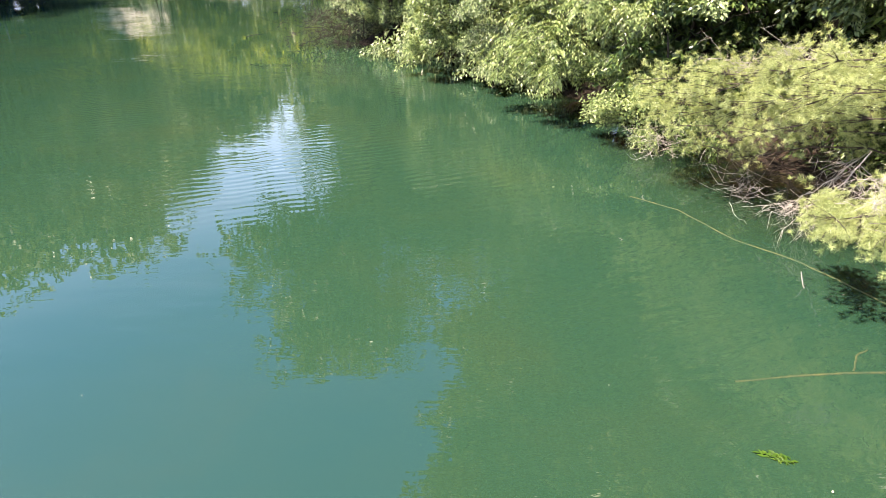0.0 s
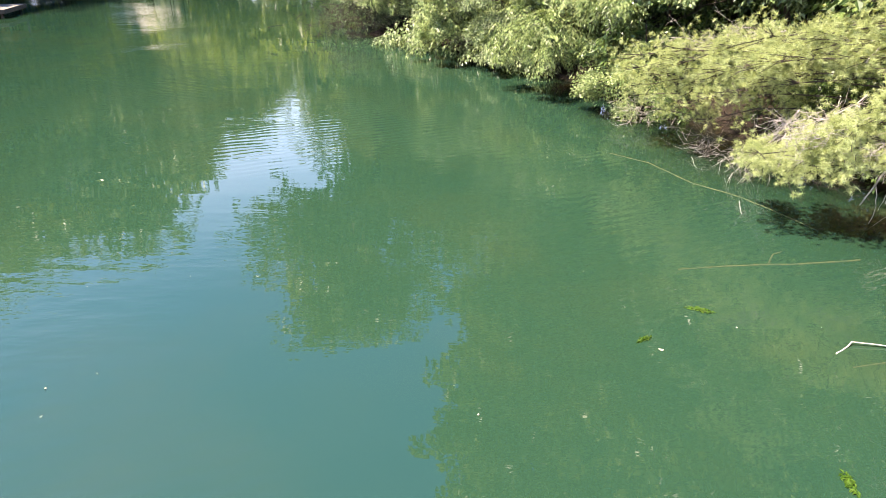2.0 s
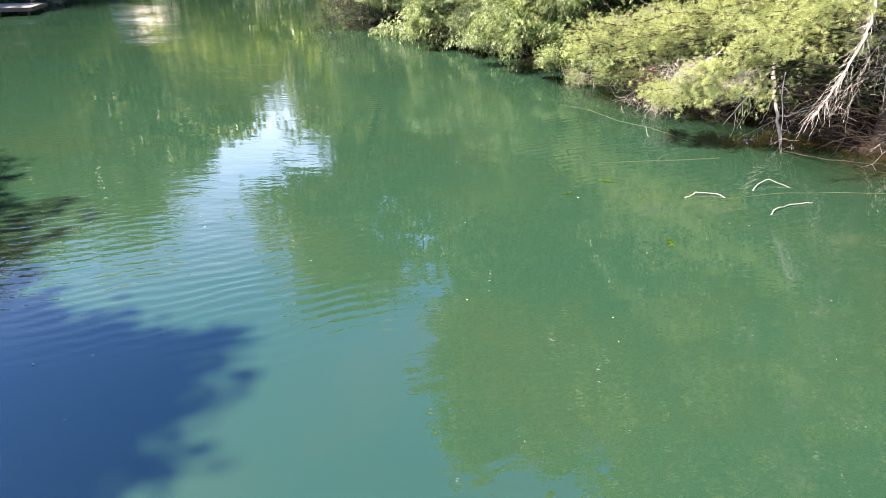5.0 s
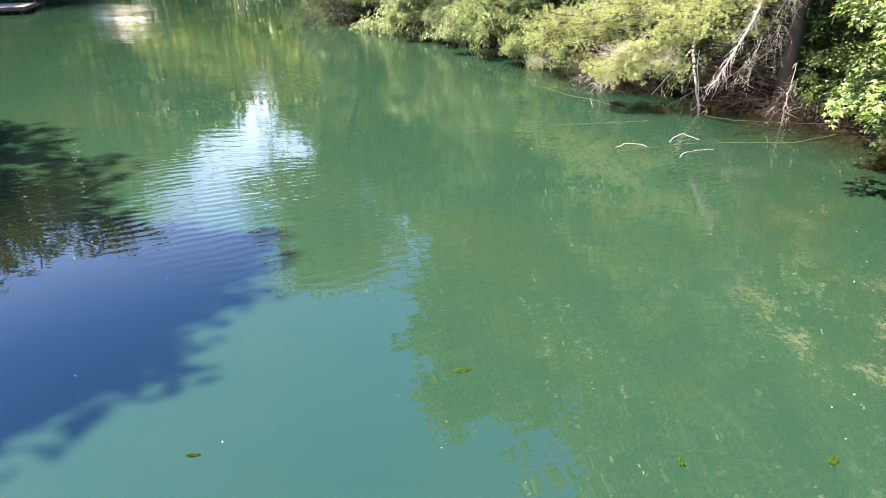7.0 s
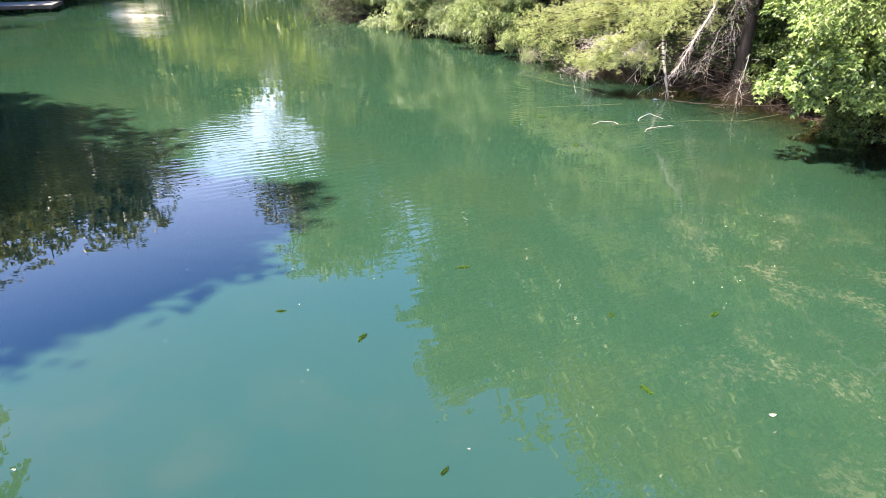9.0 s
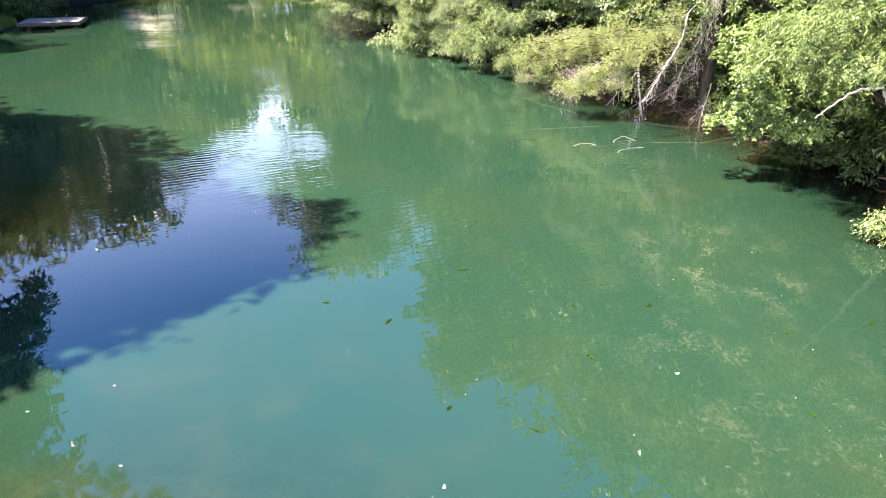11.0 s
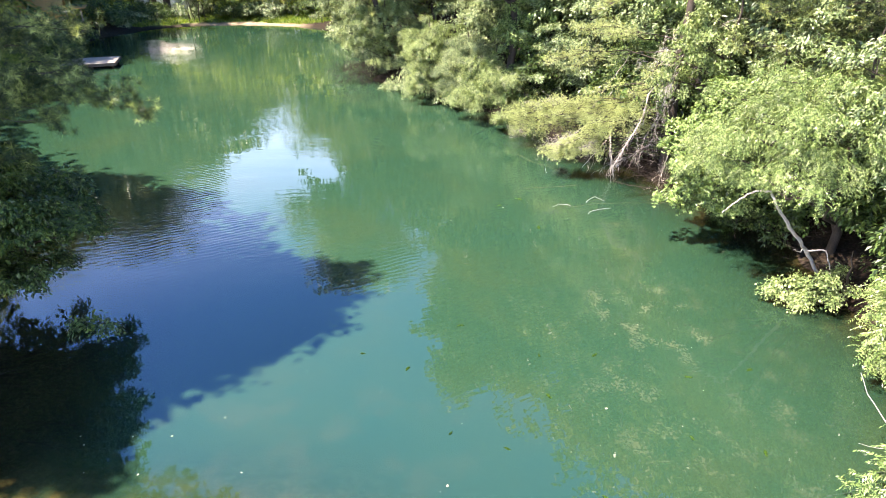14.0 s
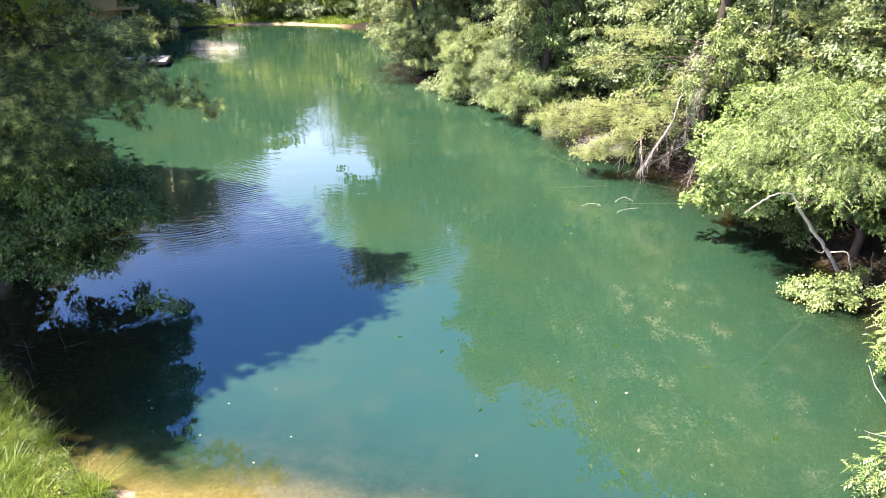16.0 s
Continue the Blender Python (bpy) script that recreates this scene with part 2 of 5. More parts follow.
    where.inputs["From Min"].default_value, where.inputs["From Max"].default_value = 0.38, 0.66
    where.inputs["To Min"].default_value, where.inputs["To Max"].default_value = 0.08, 1.0
    link(patch.outputs["Fac"], where.inputs["Value"])
    amp = node("Math", operation="MULTIPLY")
    link(r1.outputs["Fac"], amp.inputs[0])
    link(where.outputs[0], amp.inputs[1])
    tot = node("Math", operation="MULTIPLY_ADD")
    tot.inputs[1].default_value = 0.8
    link(r2.outputs["Fac"], tot.inputs[0])
    link(amp.outputs[0], tot.inputs[2])
    mp3 = node("Mapping")
    mp3.inputs["Scale"].default_value = (0.9, 1.0, 1)
    mp3.inputs["Rotation"].default_value = (0, 0, radians(-24))
    link(co.outputs["Object"], mp3.inputs["Vector"])
    r3 = node("TexWave", Scale=1.25, Distortion=5.5, Detail=2.0)
    r3.inputs["Detail Scale"].default_value = 0.7
    r3.bands_direction = "Y"
    link(mp3.outputs[0], r3.inputs["Vector"])
    patch3 = node("TexNoise", Scale=0.11, Detail=2.0)
    shift = node("Mapping")
    shift.inputs["Location"].default_value = (13.0, 7.0, 0)
    link(co.outputs["Object"], shift.inputs["Vector"])
    link(shift.outputs[0], patch3.inputs["Vector"])
    where3 = node("MapRange")
    where3.inputs["From Min"].default_value, where3.inputs["From Max"].default_value = 0.45, 0.65
    where3.inputs["To Max"].default_value = 0.34
    link(patch3.outputs["Fac"], where3.inputs["Value"])
    fine = node("Math", operation="MULTIPLY_ADD")
    link(r3.outputs["Fac"], fine.inputs[0])
    link(where3.outputs[0], fine.inputs[1])
    link(tot.outputs[0], fine.inputs[2])
    open_water = node("Attribute", attribute="open_water")
    wave = node("Math", operation="MULTIPLY")
    link(fine.outputs[0], wave.inputs[0])
    link(open_water.outputs["Fac"], wave.inputs[1])
    bp = node("Bump", Strength=1.0, Distance=0.010)
    link(wave.outputs[0], bp.inputs["Height"])
    df = node("BsdfDiffuse")
    link(body.outputs["Color"], df.inputs["Color"])
    clear = node("BsdfTransparent")
    clear.inputs["Color"].default_value = (0.90, 0.92, 0.66, 1)
    depth = node("Attribute", attribute="murk")
    below = node("MixShader")
    link(depth.outputs["Fac"], below.inputs["Fac"])
    link(clear.outputs[0], below.inputs[1])
    link(df.outputs[0], below.inputs[2])
    gl = node("BsdfGlossy", Roughness=0.016)
    link(bp.outputs[0], gl.inputs["Normal"])
    facing = node("LayerWeight", Blend=0.5)
    link(bp.outputs[0], facing.inputs["Normal"])
    steep = node("Math", operation="POWER")
    steep.inputs[1].default_value = 5.0
    link(facing.outputs["Facing"], steep.inputs[0])
    fr = node("Math", operation="MULTIPLY_ADD")
    fr.inputs[1].default_value, fr.inputs[2].default_value = 0.889, 0.111
    link(steep.outputs[0], fr.inputs[0])
    mx = node("MixShader")
    link(fr.outputs[0], mx.inputs["Fac"])
    link(below.outputs[0], mx.inputs[1])
    link(gl.outputs[0], mx.inputs[2])
    link(mx.outputs[0], out.inputs["Surface"])
    return m


# ---- mesh tools ----
rng = np.random.default_rng(7)


def mesh_of(name, verts, faces, mat, smooth=False):
    """A mesh from an array of vertices and one array of faces, all with the same count of corners."""
    verts, faces = np.asarray(verts, np.float32), np.asarray(faces, np.int32)
    me = bpy.data.meshes.new(name)
    me.vertices.add(len(verts))
    me.vertices.foreach_set("co", verts.ravel())
    k = faces.shape[1]
    me.loops.add(faces.size)
    me.loops.foreach_set("vertex_index", faces.ravel())
    me.polygons.add(len(faces))
    me.polygons.foreach_set("loop_start", np.arange(0, faces.size, k, dtype=np.int32))
    me.polygons.foreach_set("use_smooth", np.full(len(faces), smooth))
    me.update(calc_edges=True)
    me.materials.append(mat)
    return me


def part(name, me, parent=None, label=""):
    ob = new(name, me)
    ob.parent = parent
    return tagged(ob, label)


def thing(name, at=(0, 0, 0), turn=0.0, label="", category="", group="", kind=""):
    ob = new(name)
    ob.matrix_basis = pose(*at, 0, 0, turn)
    return tagged(ob, label, category, group, kind)


class Tubes:
    """Tapered, bent round branches gathered into one mesh."""

    def __init__(self, sides=5):
        self.v, self.f, self.n, self.sides = [], [], 0, sides

    def add(self, pts, r0, r1):
        pts = np.asarray(pts, float)
        k, s = len(pts), self.sides
        way = np.gradient(pts, axis=0)
        way /= np.linalg.norm(way, axis=1)[:, None] + 1e-9
        ref = np.where(np.abs(way[:, 2:3]) > 0.9, np.array([[1.0, 0, 0]]), np.array([[0, 0, 1.0]]))
        a = np.cross(way, ref)
        a /= np.linalg.norm(a, axis=1)[:, None]
        b = np.cross(way, a)
        r = np.linspace(r0, r1, k)[:, None, None] * (1 + 0.12 * rng.standard_normal((k, s, 1)))
        th = np.linspace(0, 2 * np.pi, s, endpoint=False)
        ring = pts[:, None] + r * (np.cos(th)[None, :, None] * a[:, None] + np.sin(th)[None, :, None] * b[:, None])
        self.v.append(ring.reshape(-1, 3))
        i = np.arange(k - 1)[:, None] * s
        j = np.arange(s)[None]
        q = np.stack([i + j, i + (j + 1) % s, i + s + (j + 1) % s, i + s + j], -1).reshape(-1, 4) + self.n
        self.f.append(q)
        self.n += k * s

    def mesh(self, name, mat):
        return mesh_of(name, np.concatenate(self.v), np.concatenate(self.f), mat, True)


def bent(a, b, sag=0.0, wobble=0.1, k=7):
    """A wavering line from a to b that sags (or, with a minus, arches) in the middle."""
    a, b = np.asarray(a, float), np.asarray(b, float)
    u = np.linspace(0, 1, k)[:, None]
    p = a + (b - a) * u
    p[:, 2] -= sag * np.sin(np.pi * u[:, 0])
    p[1:-1] += rng.normal(0, wobble, (k - 2, 3)) * np.linalg.norm(b - a) * 0.12
    return p


def unit(v):
    return v / (np.linalg.norm(v, axis=-1, keepdims=True) + 1e-9)


def leaf_mesh(name, pos, way, up, length, ratio, mat, lobes=(0.0,)):
    """Folded pointed blades; lobes: the angles at which blades spring from one stalk."""
    vs, n0 = [], 0
    side0 = unit(np.cross(way, up))
    up = unit(np.cross(side0, way))
    for ang in lobes:
        d = way * math.cos(ang) + side0 * math.sin(ang)
        s = np.cross(d, up)
        ln = (length * (1.0 if ang == 0 else 0.82))[:, None]
        fold = up * ln * ratio * 0.16
        tip = pos + d * ln - up * ln * 0.12
        mid = pos + d * ln * 0.45
        vs.append(np.stack([pos, mid + s * ln * ratio / 2 + fold, tip, mid - s * ln * ratio / 2 + fold], 1))
    v = np.stack(vs, 1).reshape(-1, 3)
    q = np.arange(len(v) // 4)[:, None] * 4
    f = np.concatenate([q + np.array([[0, 1, 2]]), q + np.array([[0, 2, 3]])], 1).reshape(-1, 3)
    return mesh_of(name, v, f, mat)


def sprays(centre, radii, n, r, shell=0.45, gaps=0.35, floor=-0.8, shelf=0.55):
    """Centres of leaf sprays in an uneven crown: flat, drooping boughs one above another with dark gaps between. Returns places and outward ways."""
    radii = np.asarray(radii, float)
    off = r.uniform(-50, 50, 3)
    mean = float(np.prod(radii) ** (1 / 3))
    count = int(max(9, 13 * (mean / 1.6) ** 1.5))
    cen, outw = [], []
    while len(cen) < count:
        d = unit(r.standard_normal(3))
        if d[2] < floor:
            continue
        lump = 0.80 + 0.42 * noise.noise(Vector(d * 2.1 + off))
        p = d * radii * (shell + (1 - shell) * r.random() ** 0.5) * lump
        if any(np.linalg.norm((p - q) / np.array([1, 1, 0.55])) < mean * gaps for q in cen) and r.random() < 0.85:
            continue
        cen.append(p)
        outw.append(d)
    cen, outw = np.array(cen), np.array(outw)
    k = r.integers(0, count, n)
    wide = mean * shelf * r.uniform(0.65, 1.2, count)[k]
    a = r.uniform(0, 2 * np.pi, n)
    rad = np.sqrt(r.random(n)) * wide
    flat = np.stack([np.cos(a) * rad, np.sin(a) * rad, -0.45 * rad * rad / wide + r.normal(0, 0.07, n) * wide], 1)
    flat += outw[k] * np.array([1, 1, 0.1]) * rad[:, None] * 0.35
    way = unit(outw[k] * 0.6 + np.stack([np.cos(a), np.sin(a), 0 * a], 1) * 0.7)
    return cen[k] + flat + np.asarray(centre, float), way


def spray_leaves(cen, outward, per, size, r, droop=0.35, spread=0.42, flat=0.16):
    """Leaves of each spray: a flat, drooping fan about its centre."""
    n = len(cen)
    axis = unit(outward * np.array([1, 1, 0.35]) + r.normal(0, 0.45, (n, 3)) + np.array([0, 0, -droop]))
    side = unit(np.cross(axis, np.array([0, 0, 1.0])))
    a, s, h = r.uniform(-1, 1, (3, n, per, 1))
    taper = 1 - 0.55 * (a * 0.5 + 0.5)
    pos = cen[:, None] + axis[:, None] * a * spread + side[:, None] * s * spread * 0.75 * taper + np.array([0, 0, 1.0]) * h * flat
    way = unit(axis[:, None] * 0.8 + side[:, None] * s * 0.9 + r.normal(0, 0.35, (n, per, 3)) + np.array([0, 0, -droop * 0.9]))
    up = unit(np.array([0, 0, 0.9]) + outward[:, None] * 0.45 + r.normal(0, 0.42, (n, per, 3)))
    return pos.reshape(-1, 3), way.reshape(-1, 3), up.reshape(-1, 3), (size * r.uniform(0.7, 1.25, n * per))


def compound_leaves(cen, outward, per, size, r, pairs=6, droop=0.5):
    """Feathered leaves: each a drooping stalk with pairs of leaflets."""
    n = len(cen)
    d = unit(outward[:, None] * np.array([1, 1, 0.3]) + r.normal(0, 0.7, (n, per, 3)) + np.array([0, 0, -0.15])).reshape(-1, 3)
    o = (cen[:, None] + r.normal(0, 0.16, (n, per, 3))).reshape(-1, 3)
    side = unit(np.cross(d, np.array([0, 0, 1.0])))
    up = unit(np.cross(side, d))
    length = size * 3.4 * r.uniform(0.75, 1.2, (len(o), 1))
    ps, ws, us = [], [], []
    for k in range(pairs):
        u = (k + 0.8) / pairs
        at = o + d * length * u + np.array([0, 0, -1.0]) * droop * length * u * u
        run = unit(d + np.array([0, 0, -1.0]) * droop * 2 * u)
        for sg in (-1, 1):
            ps.append(at)
            ws.append(unit(run * 0.55 + side * sg * 0.85 + np.array([0, 0, -0.28]) + r.normal(0, 0.12, at.shape)))
            us.append(unit(up + r.normal(0, 0.2, at.shape)))
    p, w, u = np.concatenate(ps), np.concatenate(ws), np.concatenate(us)
    return p, w, u, size * r.uniform(0.8, 1.15, len(p))


def needle_mesh(name, cen, axis, mat, r, per=34, length=0.14, wide=0.009, open_=1.0):
    """Tufts of fine needles that burst in a round brush from the twig ends."""
    n = len(cen)
    axis = unit(axis)
    d = unit(axis[:, None] * (1.15 - 0.75 * open_) + unit(r.standard_normal((n, per, 3)))).reshape(-1, 3)
    base = (cen[:, None] - axis[:, None] * r.uniform(0, 0.3, (n, per, 1)) * length).reshape(-1, 3)
    ln = length * r.uniform(0.8, 1.1, (len(d), 1)) * np.repeat(r.uniform(0.75, 1.2, n), per)[:, None]
    s = unit(np.cross(d, unit(r.standard_normal(d.shape)))) * wide / 2
    tip = base + d * ln + np.array([0, 0, -0.10]) * ln
    v = np.stack([base - s, base + s, tip], 1).reshape(-1, 3)
    return mesh_of(name, v, np.arange(len(v)).reshape(-1, 3), mat)


# ---- ground and water ----
SHORE = [(10.2, -14.6), (11.2, -11), (12.3, -7.3), (12.6, -4.7), (13.0, 0), (11.9, 3.7), (10.7, 6.0), (9.2, 9.8), (7.2, 13.9), (6.1, 16.8), (4.3, 20.2),
         (1.9, 25.5), (-0.8, 28.8), (-4.2, 31.0), (-3.2, 37), (-5, 48), (-8.6, 59), (-12, 64), (-16, 66.6), (-22.6, 69.2), (-30, 69.0), (-34, 66.5),
         (-37.5, 60), (-38, 52), (-36, 45), (-33.6, 40.5), (-33.0, 36.5), (-34.6, 31), (-35.5, 26), (-32, 19), (-27, 11), (-22, 3), (-18, -4), (-15, -7.8), (-13.5, -9.2),
         (-11.4, -11), (-10.2, -12.1), (-8.5, -12.7), (-5, -13.0), (0, -14.3), (5, -14.9)]


def shore_distance(x, y):
    """Metres from the water's edge; minus inside the pond."""
    p = np.array(SHORE)
    q = np.roll(p, -1, 0)
    d = np.full(x.shape, 1e9)
    inside = np.zeros(x.shape, bool)
    for (ax, ay), (bx, by) in zip(p, q):
        ex, ey = bx - ax, by - ay
        u = np.clip(((x - ax) * ex + (y - ay) * ey) / (ex * ex + ey * ey), 0, 1)
        d = np.minimum(d, np.hypot(x - ax - u * ex, y - ay - u * ey))
        cross = (ay > y) != (by > y)
        xi = ax + (y - ay) / (by - ay if by != ay else 1e-9) * ex
        inside ^= cross & (x < xi)
    return np.where(inside, -d, d)


def wavy(x, y, s, seed):
    a = np.sin(x * s + 1.3 * np.sin(y * s * 0.7 + seed) + seed) + np.sin(y * s * 1.3 + 1.1 * np.sin(x * s * 0.9 + 2 * seed))
    return a * 0.5


def land(x, y):
    """The height of the ground, pond bottom included."""
    d = shore_distance(x, y) + 0.18 * wavy(x, y, 1.7, 0.4) + 0.1 * wavy(x, y, 4.1, 2.2)
    right = 1 / (1 + np.exp(-(x - 6 + 0.22 * y) / 2.5))
    left = 1 / (1 + np.exp((x + 11 + 0.30 * (y - 2)) / 2.0)) * (y < 66)
    cove = np.exp(-((x + 6.0) / 5.5) ** 4 - ((y + 13.2) / 2.6) ** 4)
    lip = (0.20 + 0.25 * right) * (1 - 0.75 * cove)
    out = np.clip(d, 0, 0.7) / 0.7 * lip
    far = np.clip(d - 0.7, 0, None)
    hill = right * 9.0 * (1 - np.exp(-far / 19.0)) + (1 - right) * (2.2 * (1 - np.exp(-far / 30.0))) + left * 0.8 * (1 - np.exp(-far / 6.0))
    rough = (0.10 * wavy(x, y, 0.9, 1.0) + 0.06 * wavy(x, y, 2.3, 3.1)) * np.clip(d / 2, 0, 1)
    reach = 3.6 + 7.0 * np.exp(-((x + 6.5) / 5.0) ** 2 - ((y + 12.0) / 3.0) ** 2) + 13.0 * np.exp(-((x + 13.5) / 3.6) ** 2 - ((y + 7.5) / 4.0) ** 2)
    deep = -1.9 * (1 - np.exp(np.clip(d, None, 0) / reach))
    return np.where(d > 0, out + hill + rough, deep)


def land_at(x, y):
    return float(land(np.array([float(x)]), np.array([float(y)]))[0])


def axis_of(lo, hi, step, end_lo, end_hi):
    mid = np.arange(lo, hi + step / 2, step)
    grow = np.cumsum(step * 1.25 ** np.arange(1, 24))
    a = lo - grow[grow < end_lo][::-1]
    b = hi + grow[grow < end_hi]
    return np.concatenate([[-end_lo + lo], a, mid, b, [hi + end_hi]])


def sheet(xs, ys, z_of):
    X, Y = np.meshgrid(xs, ys)
    v = np.stack([X, Y, z_of(X, Y)], -1).reshape(-1, 3)
    nx = len(xs)
    i = np.arange(len(ys) - 1)[:, None] * nx + np.arange(nx - 1)[None]
    return v, np.stack([i, i + 1, i + nx + 1, i + nx], -1).reshape(-1, 4)


def give(me, name, values):
    me.attributes.new(name, "FLOAT", "POINT").data.foreach_set("value", np.asarray(values, np.float32))


gv, gf = sheet(axis_of(-55, 35, 0.78, 900, 900), axis_of(-32, 95, 0.78, 900, 900), land)
ground_me = mesh_of("ground", gv, gf, ground_material(), True)
gx, gy = gv[:, 0], gv[:, 1]
gd = shore_distance(gx, gy)
lawn = np.clip((gy - 66.5) / 2, 0, 1) * np.clip((-8 - gx) / 4, 0, 1)
near = np.clip((-11.2 - gy) / 0.8, 0, 1) * np.clip((7 - gx) / 4, 0, 1)
dockside = np.clip(1 - np.hypot(gx + 37, gy - 37) / 7, 0, 1) * 2
turf = np.maximum(np.clip(np.maximum(lawn, dockside), 0, 1) * np.clip((gd - 0.5) / 0.8, 0, 1), near * np.clip((gd - 0.1) / 0.5, 0, 1))
sand = np.clip(1.2 - np.abs(gd - 0.4) / 0.9, 0, 1) * (gy > 60) * np.clip((gx + 32) / 4, 0, 1) * np.clip((-13 - gx) / 3, 0, 1)
sand = np.maximum(sand, np.clip((gd + 4.2) / 1.6, 0, 1) * np.clip((0.35 - gd) / 0.4, 0, 1) * np.clip((-9.2 - gy) / 1.5, 0, 1) * np.clip((gx + 11.2) / 1.2, 0, 1))
give(ground_me, "turf", turf)
give(ground_me, "sand", np.clip(sand, 0, 1))
give(ground_me, "slime", np.clip((-0.1 - gd) / 0.7, 0, 1) * (gy < 0))
ground = tagged(new("ground", ground_me), "leaf-littered earth bank with grass and a sandy edge", "ground", kind="structure")

wv, wf = sheet(np.arange(-41, 16.01, 0.6), np.arange(-17, 72.01, 0.6), lambda x, y: np.zeros_like(x))
water_me = mesh_of("water", wv, wf, water_material(), True)
wx, wy = wv[:, 0], wv[:, 1]
depth = np.clip(-land(wx, wy), 0, 9)
murk = 1 - np.exp(-depth * (3.8 - 2.2 * np.exp(-((wx + 13.5) / 4.5) ** 2 - ((wy + 7.0) / 4.5) ** 2) - 1.9 * np.clip((wx - 5 + 0.22 * np.clip(wy, 0, 30)) / 3, 0, 1)))
# clearer by the eastern bank, thinned further to deepen the pine's shade
murk *= 1 - 0.72 * np.exp(-(shore_distance(wx, wy) / 2.2) ** 2) * (wx > 4) * np.clip((wy + 8) / 3, 0, 1) * np.clip((17 - wy) / 3, 0, 1)
give(water_me, "murk", murk * (1 - 0.85 * np.exp(-(((wx + 14.0) / 4.6) ** 4) - ((wy + 5.5) / 6.2) ** 4)))
reach_out = np.clip((wy + 8.0) / 8.0, 0, 1)
give(water_me, "open_water", np.clip(-shore_distance(wx, wy) / 5.0, 0.12, 1.0) * (0.14 + 0.86 * reach_out * reach_out + 0.35 * np.clip((wx - 2) / 4, 0, 1) * (1 - reach_out)))
give(water_me, "shoal", np.clip((-7.5 - wy) / 4.0, 0, 0.4) * np.clip((1.5 - wx) / 4.0, 0, 1))
algae = np.zeros(len(wx))
for ax, ay, ar, aw in [(5.6, -5.0, 1.9, 1.0), (4.6, -6.2, 1.2, 0.7), (6.6, -6.6, 1.3, 0.8), (4.2, -8.6, 1.6, 0.55), (5.0, -10.4, 1.5, 0.6), (3.6, -11.4, 1.3, 0.5), (7.8, -9.6, 1.3, 0.6), (6.2, -1.2, 1.0, 0.5), (6.6, 1.4, 0.8, 0.5), (7.4, -12.2, 1.2, 0.5), (8.8, -6.6, 1.2, 0.5)]:
    algae = np.maximum(algae, aw * np.exp(-((wx - ax) ** 2 + (wy - ay) ** 2) / ar ** 2))
give(water_me, "algae", algae)
water = tagged(new("water", water_me), "milky green pond water with soft ripples", "water", kind="structure")


# ---- trees ----
def tree(name, at, height, crown, leaf, label, category="tree", lean=(0, 0), trunk_r=0.18, seed=1, sprays_n=260, per=34, size=0.16, ratio=0.5,
         kindly="leaf", limbs=16, bark=BARK, droop=0.35, gaps=0.4, floor=-0.8, spread=0.42, group="", shell=0.45, full=1.3, shelf=0.55, core=0.3):
    """A tapered trunk, limbs that reach into the crown, and the crown's sprays of leaves. crown: lists of (centre, radii) from the base."""
    r = np.random.default_rng(seed)
    x, y = at
    z = land_at(x, y)
    root = thing(name, (x, y, z - 0.05), 0, label, category, group)
    wood = Tubes(5 if trunk_r < 0.15 or group else 7)
    top = np.array([lean[0], lean[1], height])
    stem = bent((0, 0, -0.25), top, 0, 0.12, 9)
    wood.add(stem, trunk_r, trunk_r * 0.18)
    cs, os_ = [], []
    share = np.array([np.prod(rr) ** (2 / 3) for _, rr in crown])
    for (c, rr), w in zip(crown, share / share.sum()):
        p, d = sprays(c, np.asarray(rr) * full, max(8, int(sprays_n * w)), r, shell, gaps, floor, shelf)
        cs.append(p)
        os_.append(d)
    cen, outw = np.concatenate(cs), np.concatenate(os_)
    # oversized inner leaves, added to block light and darken the crown's gaps
    heart = np.concatenate([np.asarray(c, float) + (p - np.asarray(c, float)) * 0.5 for (c, _), p in zip(crown, cs)])
    inner = r.choice(len(heart), max(4, int(len(heart) * core)), replace=False)
    for i in r.choice(len(cen), min(limbs, len(cen)), replace=False):
        end = cen[i]
        h = np.clip((end[2] - np.linalg.norm(end[:2] - top[:2] * 0.5) * 0.45) / height, 0.12, 0.92)
        k = h * (len(stem) - 1)
        start = stem[int(k)] + (stem[min(int(k) + 1, len(stem) - 1)] - stem[int(k)]) * (k % 1)
        limb = bent(start, end, -0.05 * np.linalg.norm(end - start), 0.14, 7)
        wood.add(limb, trunk_r * 0.38 * (1.1 - h), 0.012)
        for _ in range(3):
            j = r.integers(3, 6)
            near_i = np.argsort(np.linalg.norm(cen - limb[j], axis=1))[r.integers(1, 14)]
            wood.add(bent(limb[j], cen[near_i], 0, 0.14, 5), 0.02, 0.006)
    part("trunk", wood.mesh("trunk", bark), root)
    if kindly == "compound":
        p, w, u, ln = compound_leaves(cen, outw, max(2, per // 12), size, r, droop=droop)
    else:
        p, w, u, ln = spray_leaves(cen, outw, per, size, r, droop, spread)
    p2, w2, u2, l2 = spray_leaves(heart[inner], outw[inner], max(6, per // 3 if kindly != "compound" else 14), size * (1.6 if kindly != "compound" else 1.9), r, droop, spread * 1.5, 0.3)
    p, w, u, ln = np.concatenate([p, p2]), np.concatenate([w, w2]), np.concatenate([u, u2]), np.concatenate([ln, l2])
    lob = (-0.95, 0.0, 0.95) if kindly == "maple" else (0.0,)
    part("crown", leaf_mesh("crown", p, w, u, ln, ratio, leaf, lob), root)
    return root


